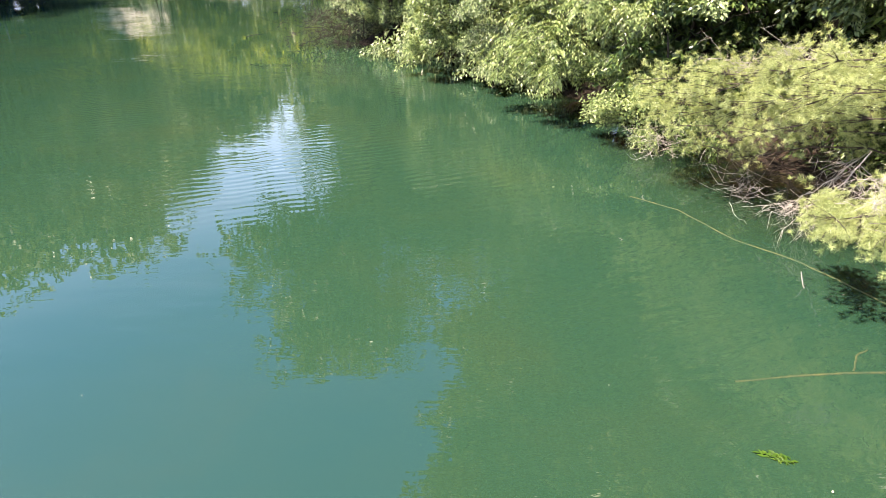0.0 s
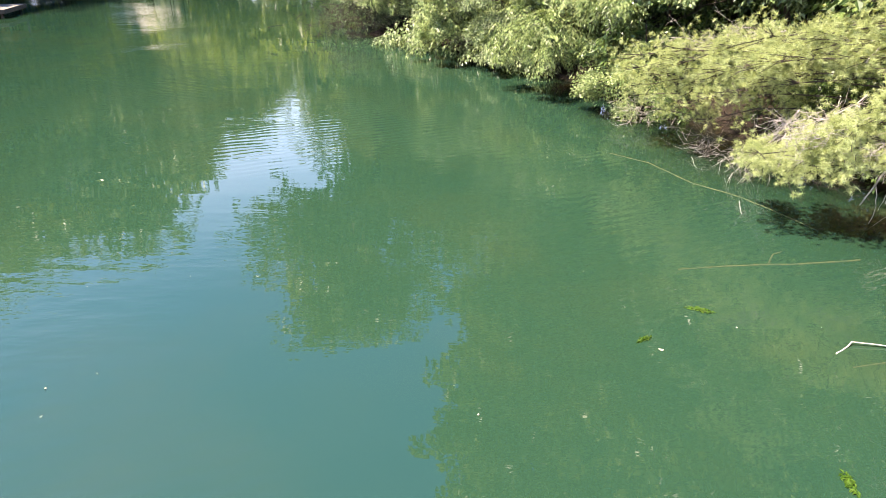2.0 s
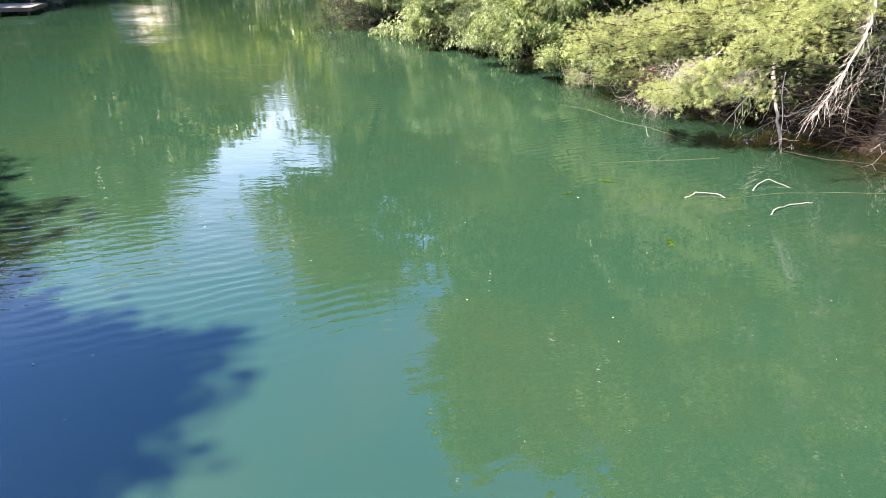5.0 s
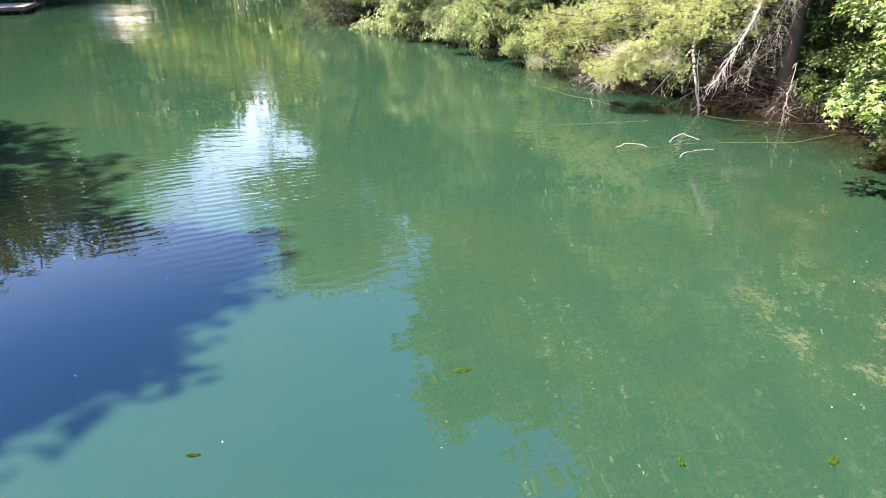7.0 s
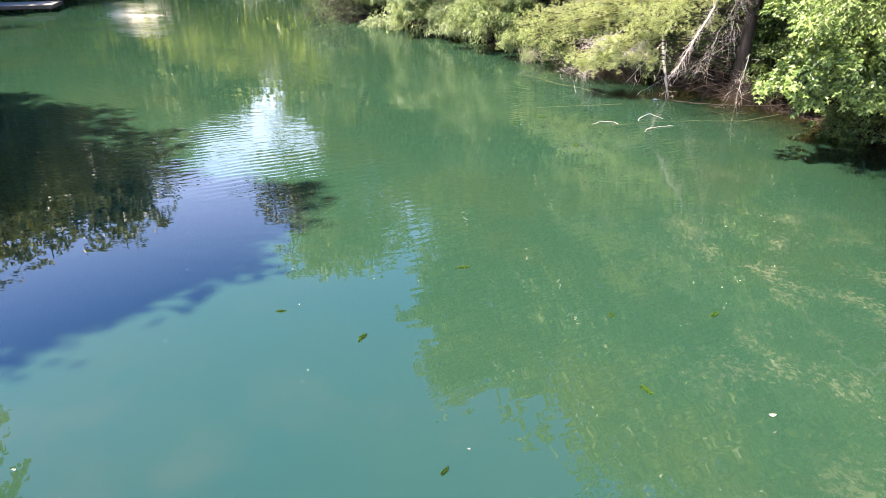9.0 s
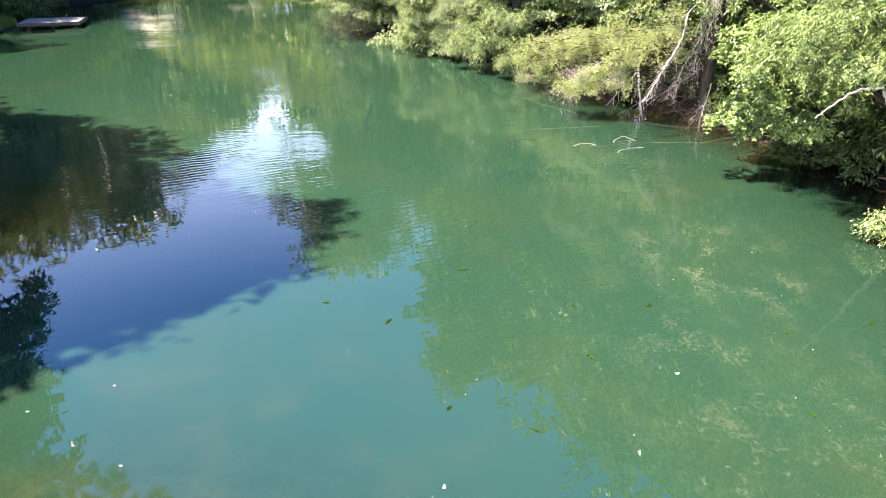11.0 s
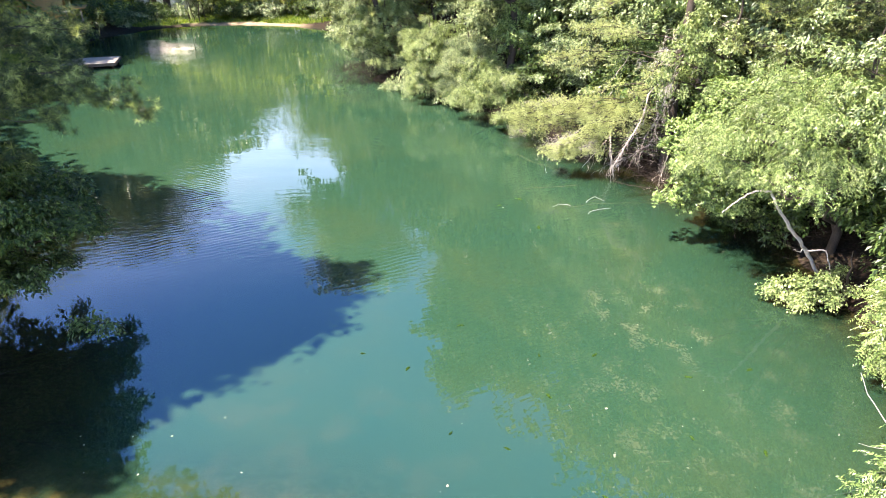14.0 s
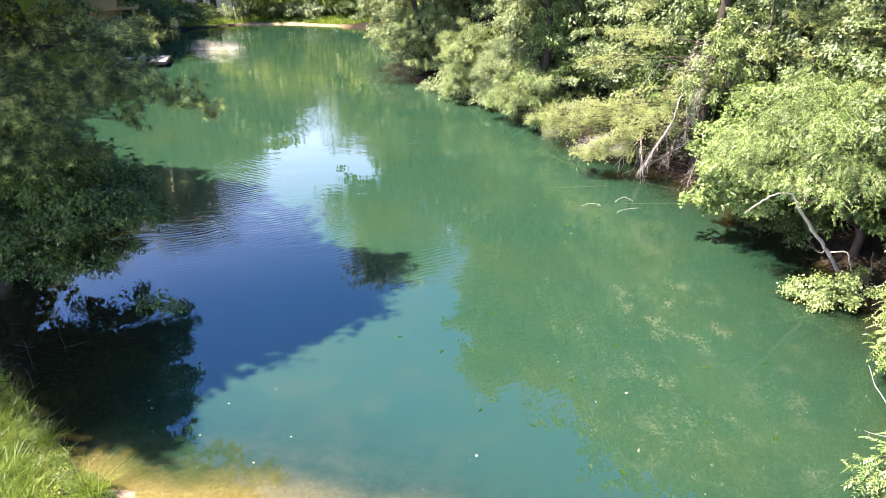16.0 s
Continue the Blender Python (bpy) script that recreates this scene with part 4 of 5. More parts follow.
E_PINE = (11.0, 6.6)
pine("pine", E_PINE, 16.0, from_base(E_PINE, [(2.4, (9.5, 7.6, 2.0), 90, 0.8), (2.6, (9.2, 8.6, 2.2), 90, 0.8), (2.9, (9.7, 6.7, 2.5), 80, 0.7), 
    (2.0, (5.1, 12.5, 1.7), 220, 0.9), (2.1, (5.3, 11.6, 1.8), 240, 1.0), (2.0, (5.7, 10.7, 1.6), 260, 0.9), (1.5, (5.8, 7.9, 1.1), 200, 0.7),
    (2.2, (6.6, 7.2, 1.9), 200, 0.9), (2.6, (6.2, 10.4, 2.3), 260, 1.3), (3.1, (7.4, 7.0, 2.8), 160, 1.0), (2.9, (8.2, 9.6, 2.5), 160, 1.1), (3.4, (8.7, 8.2, 3.0), 160, 1.0), (2.6, (8.0, 11.0, 2.2), 140, 1.1), (3.8, (9.2, 7.2, 3.3), 120, 0.9), (1.8, (4.8, 12.9, 1.4), 180, 0.6), (2.6, (7.2, 12.0, 2.2), 160, 1.2), (2.6, (6.4, 13.0, 2.2), 160, 1.1),
    (2.2, (4.5, 12.4, 1.9), 140, 0.7), (1.1, (5.3, 12.2, 0.9), 130, 0.5), (1.6, (4.7, 12.2, 1.3), 100, 0.6), (3.2, (8.6, 7.4, 2.9), 160, 1.1), (3.2, (8.0, 8.6, 2.9), 160, 1.1), (4.6, (9.2, 8.4, 3.4), 140, 1.1), (4.4, (9.1, 6.4, 3.3), 120, 1.0), (2.8, (7.6, 6.7, 2.4), 140, 1.0), (3.4, (8.6, 9.8, 3.0), 140, 1.1), (2.6, (4.5, 12.4, 2.2), 140, 0.9), (2.6, (5.2, 11.4, 2.2), 180, 1.0), (2.6, (5.9, 12.3, 2.2), 160, 1.0), (2.6, (5.7, 10.2, 2.3), 180, 1.0), (2.8, (7.2, 9.6, 2.9), 150, 0.9), (2.9, (7.0, 10.8, 2.5), 160, 1.0), (1.2, (5.9, 7.2, 1.15), 170, 0.55), (1.4, (5.3, 7.5, 1.35), 150, 0.6), (1.5, (6.0, 7.4, 1.3), 160, 0.7), (1.1, (6.1, 7.1, 1.25), 140, 0.5), (1.0, (5.7, 7.9, 1.15), 130, 0.6), (2.0, (6.1, 7.5, 1.7), 150, 0.9), (4.8, (7.6, 8.8, 3.7), 100, 0.7),
    (5.4, (6.4, 13.2, 4.5), 200, 1.0), (6.5, (7.2, 9.8, 6.7), 200, 1.0), (7.2, (7.4, 6.0, 7.0), 130, 1.0), (8.2, (8.0, 9.8, 7.6), 150, 1.0), (5.6, (7.6, 11.4, 4.6), 140, 0.9), (5.4, (8.2, 4.2, 5.2), 60, 0.8),
    (10.0, (8.0, 4.0, 10.2), 36, 1.2), (10.5, (14.0, 8.0, 10.6), 36, 1.2), (12.0, (9.0, 9.0, 12.4), 36, 1.2), (13.5, (12.6, 5.0, 14.0), 50, 1.0), (14.5, (10.4, 7.6, 15.6), 50, 0.9)]),
    NEEDLE_BRIGHT, "pine with yellow-green boughs sweeping over the water and bare dead branches", 201, 0.3, per=44, length=0.096, wide=0.0056, flat=0.14, shoots=9, loose=0.13,
    dead=dead_from(E_PINE, [((10.6, 6.3, 5.0), (9.7, 5.7, 2.1), 20, 0.8), ((10.5, 6.3, 4.4), (9.3, 6.0, 1.8), 26, 0.7), ((10.8, 6.2, 6.0), (9.4, 5.0, 4.2), 12, 0.7), ((10.8, 6.3, 7.4), (9.2, 4.6, 7.2), 12, 0.6), ((10.8, 6.3, 6.8), (11.6, 4.4, 7.6), 12, 0.4), ((10.8, 6.4, 5.6), (9.0, 6.6, 5.8), 14, 0.5), ((8.2, 6.9, 1.9), (8.4, 6.55, -0.1), 10, 0.15), 
                            ((10.8, 6.2, 5.4), (9.4, 4.4, 5.0), 24, 0.8), ((10.8, 6.2, 6.4), (9.2, 4.6, 6.6), 22, 0.7), ((10.8, 6.8, 2.2), (8.2, 7.4, 0.4), 16, 0.3), 
                            ((10.9, 6.2, 1.6), (10.0, 4.9, 0.3), 20, 0.3),
                            ((6.6, 11.6, 2.6), (5.4, 12.2, 2.62), 22, 0.1), ((7.2, 11.2, 2.9), (6.2, 11.6, 2.85), 16, 0.1), ((6.9, 7.6, 2.35), (5.6, 7.3, 1.95), 20, 0.05), ((6.8, 7.2, 2.1), (5.4, 7.1, 1.75), 20, 0.05), ((7.4, 7.0, 2.0), (6.7, 6.9, 1.5), 18, 0.3), ((7.8, 7.2, 2.3), (7.1, 6.8, 1.7), 18, 0.4), ((7.0, 9.6, 1.6), (6.2, 9.6, 0.6), 26, 0.5), ((7.6, 10.4, 1.4), (6.4, 10.6, 0.2), 26, 0.4)]))
N_PINE = (15.6, -1.8)
pine("pine", N_PINE, 15.0, from_base(N_PINE, [(7.0, (12.5, 0.9, 8.0), 120, 1.0), (7.4, (11.7, 1.5, 8.3), 110, 0.9), (6.6, (13.7, 0.0, 7.7), 110, 0.9), (6.2, (11.0, 1.6, 7.1), 90, 0.8), (6.0, (13.0, -1.6, 6.4), 70, 1.0), (7.0, (13.4, 0.6, 7.4), 70, 1.0), (7.4, (13.2, -4.0, 7.2), 70, 1.0), (4.6, (13.0, -5.6, 4.2), 60, 0.9), (8.6, (14.0, -7.0, 8.0), 60, 1.0),
                                              (10, (13, 0, 11), 60, 1.0), (12, (17, -3, 13), 60, 1.0), (13, (14.6, -3.4, 14.6), 60, 0.9)]),
     NEEDLE_BLUE, "pine on the slope with soft green boughs", 202, 0.22, per=30, length=0.16, wide=0.009)

# ---- western bank ----
W_PINE = (-17.6, -3.4)
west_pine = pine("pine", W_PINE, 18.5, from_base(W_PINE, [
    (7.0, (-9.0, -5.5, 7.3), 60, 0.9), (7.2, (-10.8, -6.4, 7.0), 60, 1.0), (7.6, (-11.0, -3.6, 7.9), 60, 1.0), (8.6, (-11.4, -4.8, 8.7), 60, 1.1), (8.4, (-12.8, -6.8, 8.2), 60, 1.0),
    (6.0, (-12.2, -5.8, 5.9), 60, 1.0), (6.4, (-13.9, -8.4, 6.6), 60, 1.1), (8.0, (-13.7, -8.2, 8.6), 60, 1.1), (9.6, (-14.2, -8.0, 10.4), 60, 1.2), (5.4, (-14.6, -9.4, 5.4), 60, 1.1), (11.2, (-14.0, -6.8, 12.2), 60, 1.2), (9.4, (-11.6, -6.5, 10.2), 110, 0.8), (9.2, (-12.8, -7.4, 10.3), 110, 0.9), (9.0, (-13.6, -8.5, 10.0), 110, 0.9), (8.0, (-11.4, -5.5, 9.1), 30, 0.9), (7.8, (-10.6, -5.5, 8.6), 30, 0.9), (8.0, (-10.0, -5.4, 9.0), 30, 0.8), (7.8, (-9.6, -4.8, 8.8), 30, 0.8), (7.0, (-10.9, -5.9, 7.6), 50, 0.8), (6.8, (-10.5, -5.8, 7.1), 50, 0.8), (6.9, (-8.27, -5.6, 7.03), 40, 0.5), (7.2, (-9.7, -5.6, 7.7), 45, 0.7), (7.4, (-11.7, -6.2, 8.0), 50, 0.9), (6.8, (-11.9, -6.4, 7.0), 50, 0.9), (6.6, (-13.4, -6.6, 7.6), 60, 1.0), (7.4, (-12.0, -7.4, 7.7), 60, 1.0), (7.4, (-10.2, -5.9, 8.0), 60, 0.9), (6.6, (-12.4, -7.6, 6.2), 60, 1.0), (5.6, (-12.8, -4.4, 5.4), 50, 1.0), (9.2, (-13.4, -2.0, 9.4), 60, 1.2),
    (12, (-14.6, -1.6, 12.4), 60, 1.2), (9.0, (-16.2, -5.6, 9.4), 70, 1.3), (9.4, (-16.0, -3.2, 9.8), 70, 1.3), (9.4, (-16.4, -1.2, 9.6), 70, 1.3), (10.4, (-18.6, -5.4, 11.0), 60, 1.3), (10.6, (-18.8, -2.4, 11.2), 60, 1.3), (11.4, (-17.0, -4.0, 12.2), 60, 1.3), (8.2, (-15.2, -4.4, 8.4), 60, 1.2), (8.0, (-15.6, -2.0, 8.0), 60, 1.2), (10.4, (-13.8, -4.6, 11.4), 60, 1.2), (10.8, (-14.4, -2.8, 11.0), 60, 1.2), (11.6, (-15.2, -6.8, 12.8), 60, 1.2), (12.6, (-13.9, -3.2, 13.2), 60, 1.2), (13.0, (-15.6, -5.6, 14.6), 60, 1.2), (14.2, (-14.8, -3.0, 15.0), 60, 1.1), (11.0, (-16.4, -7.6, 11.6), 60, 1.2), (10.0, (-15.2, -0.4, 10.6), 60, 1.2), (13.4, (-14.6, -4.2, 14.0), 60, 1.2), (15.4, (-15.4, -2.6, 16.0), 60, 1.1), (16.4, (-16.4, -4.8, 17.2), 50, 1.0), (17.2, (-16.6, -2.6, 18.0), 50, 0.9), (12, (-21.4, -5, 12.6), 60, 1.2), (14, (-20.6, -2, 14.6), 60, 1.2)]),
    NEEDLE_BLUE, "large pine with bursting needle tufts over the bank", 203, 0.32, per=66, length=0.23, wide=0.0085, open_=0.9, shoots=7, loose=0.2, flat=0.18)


def pine_cone(parent, at):
    """An open cone: rings of thick scales round a stalk."""
    bm = bmesh.new()
    for k in range(9):
        u = k / 8
        rad = 0.016 + 0.03 * math.sin(math.pi * (0.12 + 0.8 * u))
        for j in range(8):
            a = j * math.pi / 4 + k * 0.4
            way, across = Vector((math.cos(a), math.sin(a), 0)), Vector((-math.sin(a), math.cos(a), 0))
            root_at = Vector((0, 0, -0.11 * u)) + way * 0.006
            tip = Vector((0, 0, -0.11 * u - 0.004)) + way * rad
            v = [bm.verts.new(root_at - across * 0.005), bm.verts.new(root_at + across * 0.005), bm.verts.new(tip + across * 0.011), bm.verts.new(tip + Vector((0, 0, 0.009))), bm.verts.new(tip - across * 0.011)]
            bm.faces.new(v)
    me = bpy.data.meshes.new("cone")
    bm.to_mesh(me)
    bm.free()
    me.materials.append(BROWNWOOD)
    ob = part("cone", me, parent, "dark open pine cone at a bough's end")
    ob.matrix_basis = pose(*at) @ Matrix.Diagonal((1.3, 1.3, 1.3, 1))


pine_cone(west_pine, (-8.17 - W_PINE[0], -5.6 - W_PINE[1], 6.91 - (land_at(*W_PINE) - 0.05)))
W_TREE = (-17.3, -5.7)
zs = land_at(*W_TREE) - 0.05
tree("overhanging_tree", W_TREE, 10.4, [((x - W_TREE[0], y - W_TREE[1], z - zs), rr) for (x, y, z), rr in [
    ((-12.8, -2.2, 2.9), (1.1, 1.5, 0.8)), ((-13.2, -4.2, 3.6), (2.0, 2.2, 1.3)), ((-13.8, -4.2, 4.7), (1.7, 2.1, 1.1)), ((-10.4, -6.6, 1.4), (0.55, 0.4, 0.18)), ((-14.2, -2.6, 1.6), (1.1, 1.5, 0.7)), ((-12.6, -5.2, 4.0), (1.3, 1.4, 0.8)), ((-14.6, -5.0, 5.8), (1.8, 1.9, 1.2)), ((-15.2, -3.0, 3.8), (1.8, 2.0, 1.4)), ((-15.4, -5.8, 3.0), (1.6, 1.6, 1.2)), ((-14.2, -5.3, 2.3), (1.0, 0.9, 0.6)), ((-13.2, -4.9, 2.0), (0.9, 0.8, 0.4)), ((-15.2, -5.9, 2.7), (1.1, 1.0, 0.7))]], LEAF_SHADED,
     "leafy tree hanging over the shaded water, its leaves coloured as in shade", "tree", (2.2, 2.0), 0.2, 301, 1900, 30, 0.125, 0.55, limbs=46, droop=0.35, full=1.2, gaps=0.6, shelf=0.30, spread=0.28)
SHADE = (-19.4, -4.6)
zs = land_at(*SHADE) - 0.05
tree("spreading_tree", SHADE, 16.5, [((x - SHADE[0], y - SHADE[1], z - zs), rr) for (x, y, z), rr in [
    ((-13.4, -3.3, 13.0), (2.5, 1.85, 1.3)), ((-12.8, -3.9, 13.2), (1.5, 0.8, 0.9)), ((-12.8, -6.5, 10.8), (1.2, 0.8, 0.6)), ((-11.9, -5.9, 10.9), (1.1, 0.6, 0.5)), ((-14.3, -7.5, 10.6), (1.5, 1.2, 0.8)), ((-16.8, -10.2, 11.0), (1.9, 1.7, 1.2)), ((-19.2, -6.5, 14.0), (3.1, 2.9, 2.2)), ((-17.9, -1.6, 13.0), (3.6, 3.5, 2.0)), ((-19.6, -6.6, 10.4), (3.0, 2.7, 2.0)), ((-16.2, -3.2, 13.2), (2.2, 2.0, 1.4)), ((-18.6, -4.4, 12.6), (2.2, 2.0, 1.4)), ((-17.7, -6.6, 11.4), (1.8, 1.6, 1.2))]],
     LEAF_SHADED, "wide tree shading the pond, its leaves coloured as in shade", "tree", (0.8, 0.0), 0.34, 321, 4200, 9, 0.37, 0.65, limbs=36, gaps=0.12, spread=0.5, shell=0.1, full=1.0, shelf=0.55)
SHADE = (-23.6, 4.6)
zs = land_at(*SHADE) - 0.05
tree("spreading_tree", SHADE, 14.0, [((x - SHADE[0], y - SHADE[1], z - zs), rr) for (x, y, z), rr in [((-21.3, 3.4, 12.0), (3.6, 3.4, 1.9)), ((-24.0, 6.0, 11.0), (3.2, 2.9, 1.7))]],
     LEAF_SHADED, "broad tree on the shaded bank, its leaves coloured as in shade", "tree", (0.4, 0.3), 0.3, 322, 1800, 10, 0.36, 0.65, limbs=24, gaps=0.12, spread=0.5, shell=0.1, full=1.0, shelf=0.55)
WEST = [((-28.0, 1.0), 16, 302), ((-29.4, -10.5), 14, 310), ((-45, 48), 19, 312), ((-44, 27), 24, 313), ((-46, 13), 22, 314), ((-38, 5), 20, 315), ((-30, -3), 18, 316), ((-30.0, 6.0), 15, 303), ((-27.5, -6.5), 17, 304), ((-50.0, 26.0), 15, 305), ((-46.5, 32.0), 12, 306), ((-37.0, 12.0), 16, 307), ((-43, 40), 18, 308), ((-43.0, 18.0), 20, 309)]
west = tree("bank_tree", WEST[0][0], 19, [((0.8, 0, 12), (4.6, 4.6, 5.5)), ((1.2, 0, 16), (3.6, 3.6, 3.6)), ((0.8, 0.6, 8.0), (4.2, 4.2, 2.6))], LEAF_SHADED, "tall tree on the shaded bank, its leaves coloured as in shade", "tree", (0.6, 0), 0.3, 302, 800, 8, 0.72, 0.6,
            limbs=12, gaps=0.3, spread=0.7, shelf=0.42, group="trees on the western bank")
for i, ((x, y), h, s) in enumerate(WEST[1:]):
    c = copy_thing(west, pose(x, y, land_at(x, y) - 0.05, 0, 0, 83 * i + 40))
    c.scale = (1, 1, h / 19)

# ---- far end ----
FAR = [(-52, 74, 19), (-32, 88, 23), (-21, 84, 13), (-14, 80, 21), (-37, 90, 28), (-6, 78, 22), (-51, 50, 18), (-55, 60, 19), (-24, 95, 15), (-18, 91, 14), (-9, 88, 22), (-3, 90, 18), (-47, 84, 18), (3, 70, 20), (8, 56, 21), (-42, 97, 19), (-33, 101, 18), (-12, 99, 19), (-20, 104, 15), (-49.5, 52, 13), (-49, 62, 13), (-49, 68, 15), (-42, 90, 33), (-46, 91, 22), (-58, 84, 21), (-58, 76, 22), (-57, 66, 22), (-34, 94, 25), (-44, 99, 24), (-60, 55, 22), (-54, 94, 24), (-27, 88, 18)]
far = tree("far_tree", FAR[0][:2], 19, [((0, 0, 11), (4.8, 4.8, 5.6)), ((0.6, 0, 15), (3.6, 3.6, 4)), ((0, 0.6, 5.4), (4.8, 4.8, 4.2))], LEAF_TALL, "broadleaf tree beyond the far shore", "tree", (0.4, 0.2), 0.26, 401, 560, 7, 0.85, 0.6,
           limbs=8, gaps=0.3, spread=0.9, shelf=0.42, group="trees beyond the far shore")
for i, (x, y, h) in enumerate(FAR[1:]):
    c = copy_thing(far, pose(x, y, land_at(x, y) - 0.05, 0, 0, 71 * i + 15))
    c.scale = (1.15, 1.15, h / 19)
SUNNY = [(-25.6, 75.0, 10), (-19.4, 76.0, 9.5), (-28.4, 80.0, 11), (-11.6, 72.6, 11), (-8.0, 67.4, 9), (-33.4, 79.4, 9), (-16.0, 74.6, 8.5), (-22.8, 80.0, 12), (-40.6, 70.4, 9), (-42.0, 45.6, 8)]
sunny = tree("shore_tree", SUNNY[0][:2], 10, [((0, 0, 6.2), (3.2, 3.2, 3.4)), ((0.4, -0.6, 3.4), (3.2, 3.2, 2.0))], LEAF_SUNNY, "yellow-green young tree on the far shore, its leaves brightened for sun", "tree", (0.3, 0.1), 0.14, 403, 420, 9, 0.5, 0.55,
             limbs=10, gaps=0.4, spread=0.6, shelf=0.4, group="young trees on the far shore")
for i, (x, y, h) in enumerate(SUNNY[1:]):
    c = copy_thing(sunny, pose(x, y, land_at(x, y) - 0.05, 0, 0, 83 * i + 35))
    c.scale = (h / 10, h / 10, h / 10)
CORNER = [(-46, 95, 42), (-54, 93, 46), (-63, 86, 44), (-66, 74, 42), (-66, 60, 38), (-43.5, 47, 23.2), (-50, 54, 26), (-49, 61, 29), (-45, 39, 15)]
corner = tree("corner_tree", CORNER[0][:2], 34, [((0, 0, 19), (6.2, 6.2, 8)), ((0.8, 0, 27), (4.8, 4.8, 6.5)), ((0, 0.6, 12.5), (5.4, 5.4, 3.6))], LEAF_TALL, "very tall broadleaf tree at the corner of the pond", "tree", (0.6, 0.2), 0.42, 402, 1000, 9, 0.85, 0.6,
              limbs=20, gaps=0.3, spread=0.9, shelf=0.42, group="tall trees at the corner of the pond")
for i, (x, y, h) in enumerate(CORNER[1:]):
    c = copy_thing(corner, pose(x, y, land_at(x, y) - 0.05, 0, 0, 71 * i + 15))
    c.scale = (1.3, 1.3, h / 34) if h > 32 else (0.9, 0.9, h / 34)
# some of these bushes take the shade-darkened leaf
SHRUBS = [((-25.0, 72.4), 1.15, LEAF_SHADED), ((-20.2, 72.8), 1.0, LEAF_SHRUB), ((-13.2, 70.0), 1.1, LEAF_SHADED), ((-9.0, 68.0), 1.2, LEAF_SHRUB), ((-39.5, 65.0), 1.2, LEAF_SHADED), ((-40.0, 55.0), 0.7, LEAF_SHADED), ((-29.6, 76.2), 1.0, LEAF_SHRUB), ((-39.6, 50.0), 1.1, LEAF_SHRUB), ((-37.0, 71.6), 0.55, LEAF_SHADED), ((-31.6, 77.6), 0.5, LEAF_SHRUB), ((-38.0, 47.4), 0.9, LEAF_SHADED), ((-37.4, 44.4), 0.8, LEAF_SHADED), ((-41.0, 52.0), 0.8, LEAF_SHADED), ((-38.6, 67.0), 0.6, LEAF_SHRUB), ((-41.4, 74.4), 0.85, LEAF_SHADED), ((-36.6, 73.6), 0.75, LEAF_SHADED), ((-32.6, 74.4), 0.7, LEAF_SHRUB)]
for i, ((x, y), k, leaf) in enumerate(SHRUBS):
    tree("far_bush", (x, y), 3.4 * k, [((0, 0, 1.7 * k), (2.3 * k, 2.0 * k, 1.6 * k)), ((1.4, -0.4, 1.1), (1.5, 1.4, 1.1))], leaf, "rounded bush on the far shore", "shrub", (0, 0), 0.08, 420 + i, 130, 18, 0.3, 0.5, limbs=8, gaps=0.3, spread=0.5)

# ---- dead wood in and by the water ----
def sticks(name, runs, mat, label, category="branch", sides=6, at=None, thick=1.0, rough=0.012):
    """One branch: a list of (points, thick, thin) runs in the plan's metres."""
    o = np.asarray(runs[0][0][0] if at is None else at, float)
    t = Tubes(sides)
    for pts, a, b in runs:
        p = np.asarray(pts, float) - o
        fine = np.concatenate([p[i] + (p[i + 1] - p[i]) * np.linspace(0, 1, 4, endpoint=False)[:, None] for i in range(len(p) - 1)] + [p[-1:]])
        fine[1:-1] += rng.normal(0, 1, fine[1:-1].shape) * np.array([rough, rough, rough if rough > 0.01 else 0])
        t.add(fine, a * thick, b * thick)
    ob = new(name, t.mesh(name, mat))
    ob.location = o
    return tagged(ob, label, category)


sticks("floating_branch", [([(4.70, 3.52, -0.03), (5.06, 3.77, 0.04), (5.49, 3.70, 0.03), (5.70, 3.45, -0.03)], 0.022, 0.016)], DEADWOOD, "pale bare branch lying in the water", thick=0.5)
sticks("floating_branch", [([(6.25, 3.72, -0.04), (6.6, 4.2, 0.06), (6.95, 4.35, 0.1), (7.36, 3.97, -0.04)], 0.024, 0.015)], DEADWOOD, "pale arched branch rising from the water", thick=0.5)
sticks("floating_branch", [([(5.95, 2.5, -0.03), (6.3, 2.85, 0.03), (6.7, 3.08, 0.03), (7.2, 3.2, 0.0), (7.6, 3.4, -0.05)], 0.024, 0.016)], DEADWOOD, "long pale branch breaking the surface", thick=0.5)
sticks("sunken_pole", [([(4.8, 3.3, -0.007), (6.8, 3.75, -0.007), (8.1, 3.75, -0.007), (9.7, 3.6, -0.007), (11.0, 3.9, 0.1)], 0.020, 0.024)], WETWOOD, "thin sunken pole running from the bank", rough=0.008, thick=0.75)
sticks("standing_twig", [([(5.52, 7.93, -0.15), (5.38, 8.02, 0.25)], 0.014, 0.008)], DEADWOOD, "short pale twig standing in the water")
sticks("sunken_log", [([(3.49, 5.80, -0.008), (4.51, 5.92, -0.008), (5.4, 5.95, -0.008), (6.6, 6.1, -0.008)], 0.024, 0.030), ([(5.02, 5.98, -0.008), (5.25, 6.3, -0.008), (5.46, 6.41, -0.008)], 0.021, 0.019)], WETWOOD, "sunken mossy branch just under the surface", rough=0.008, thick=0.75)
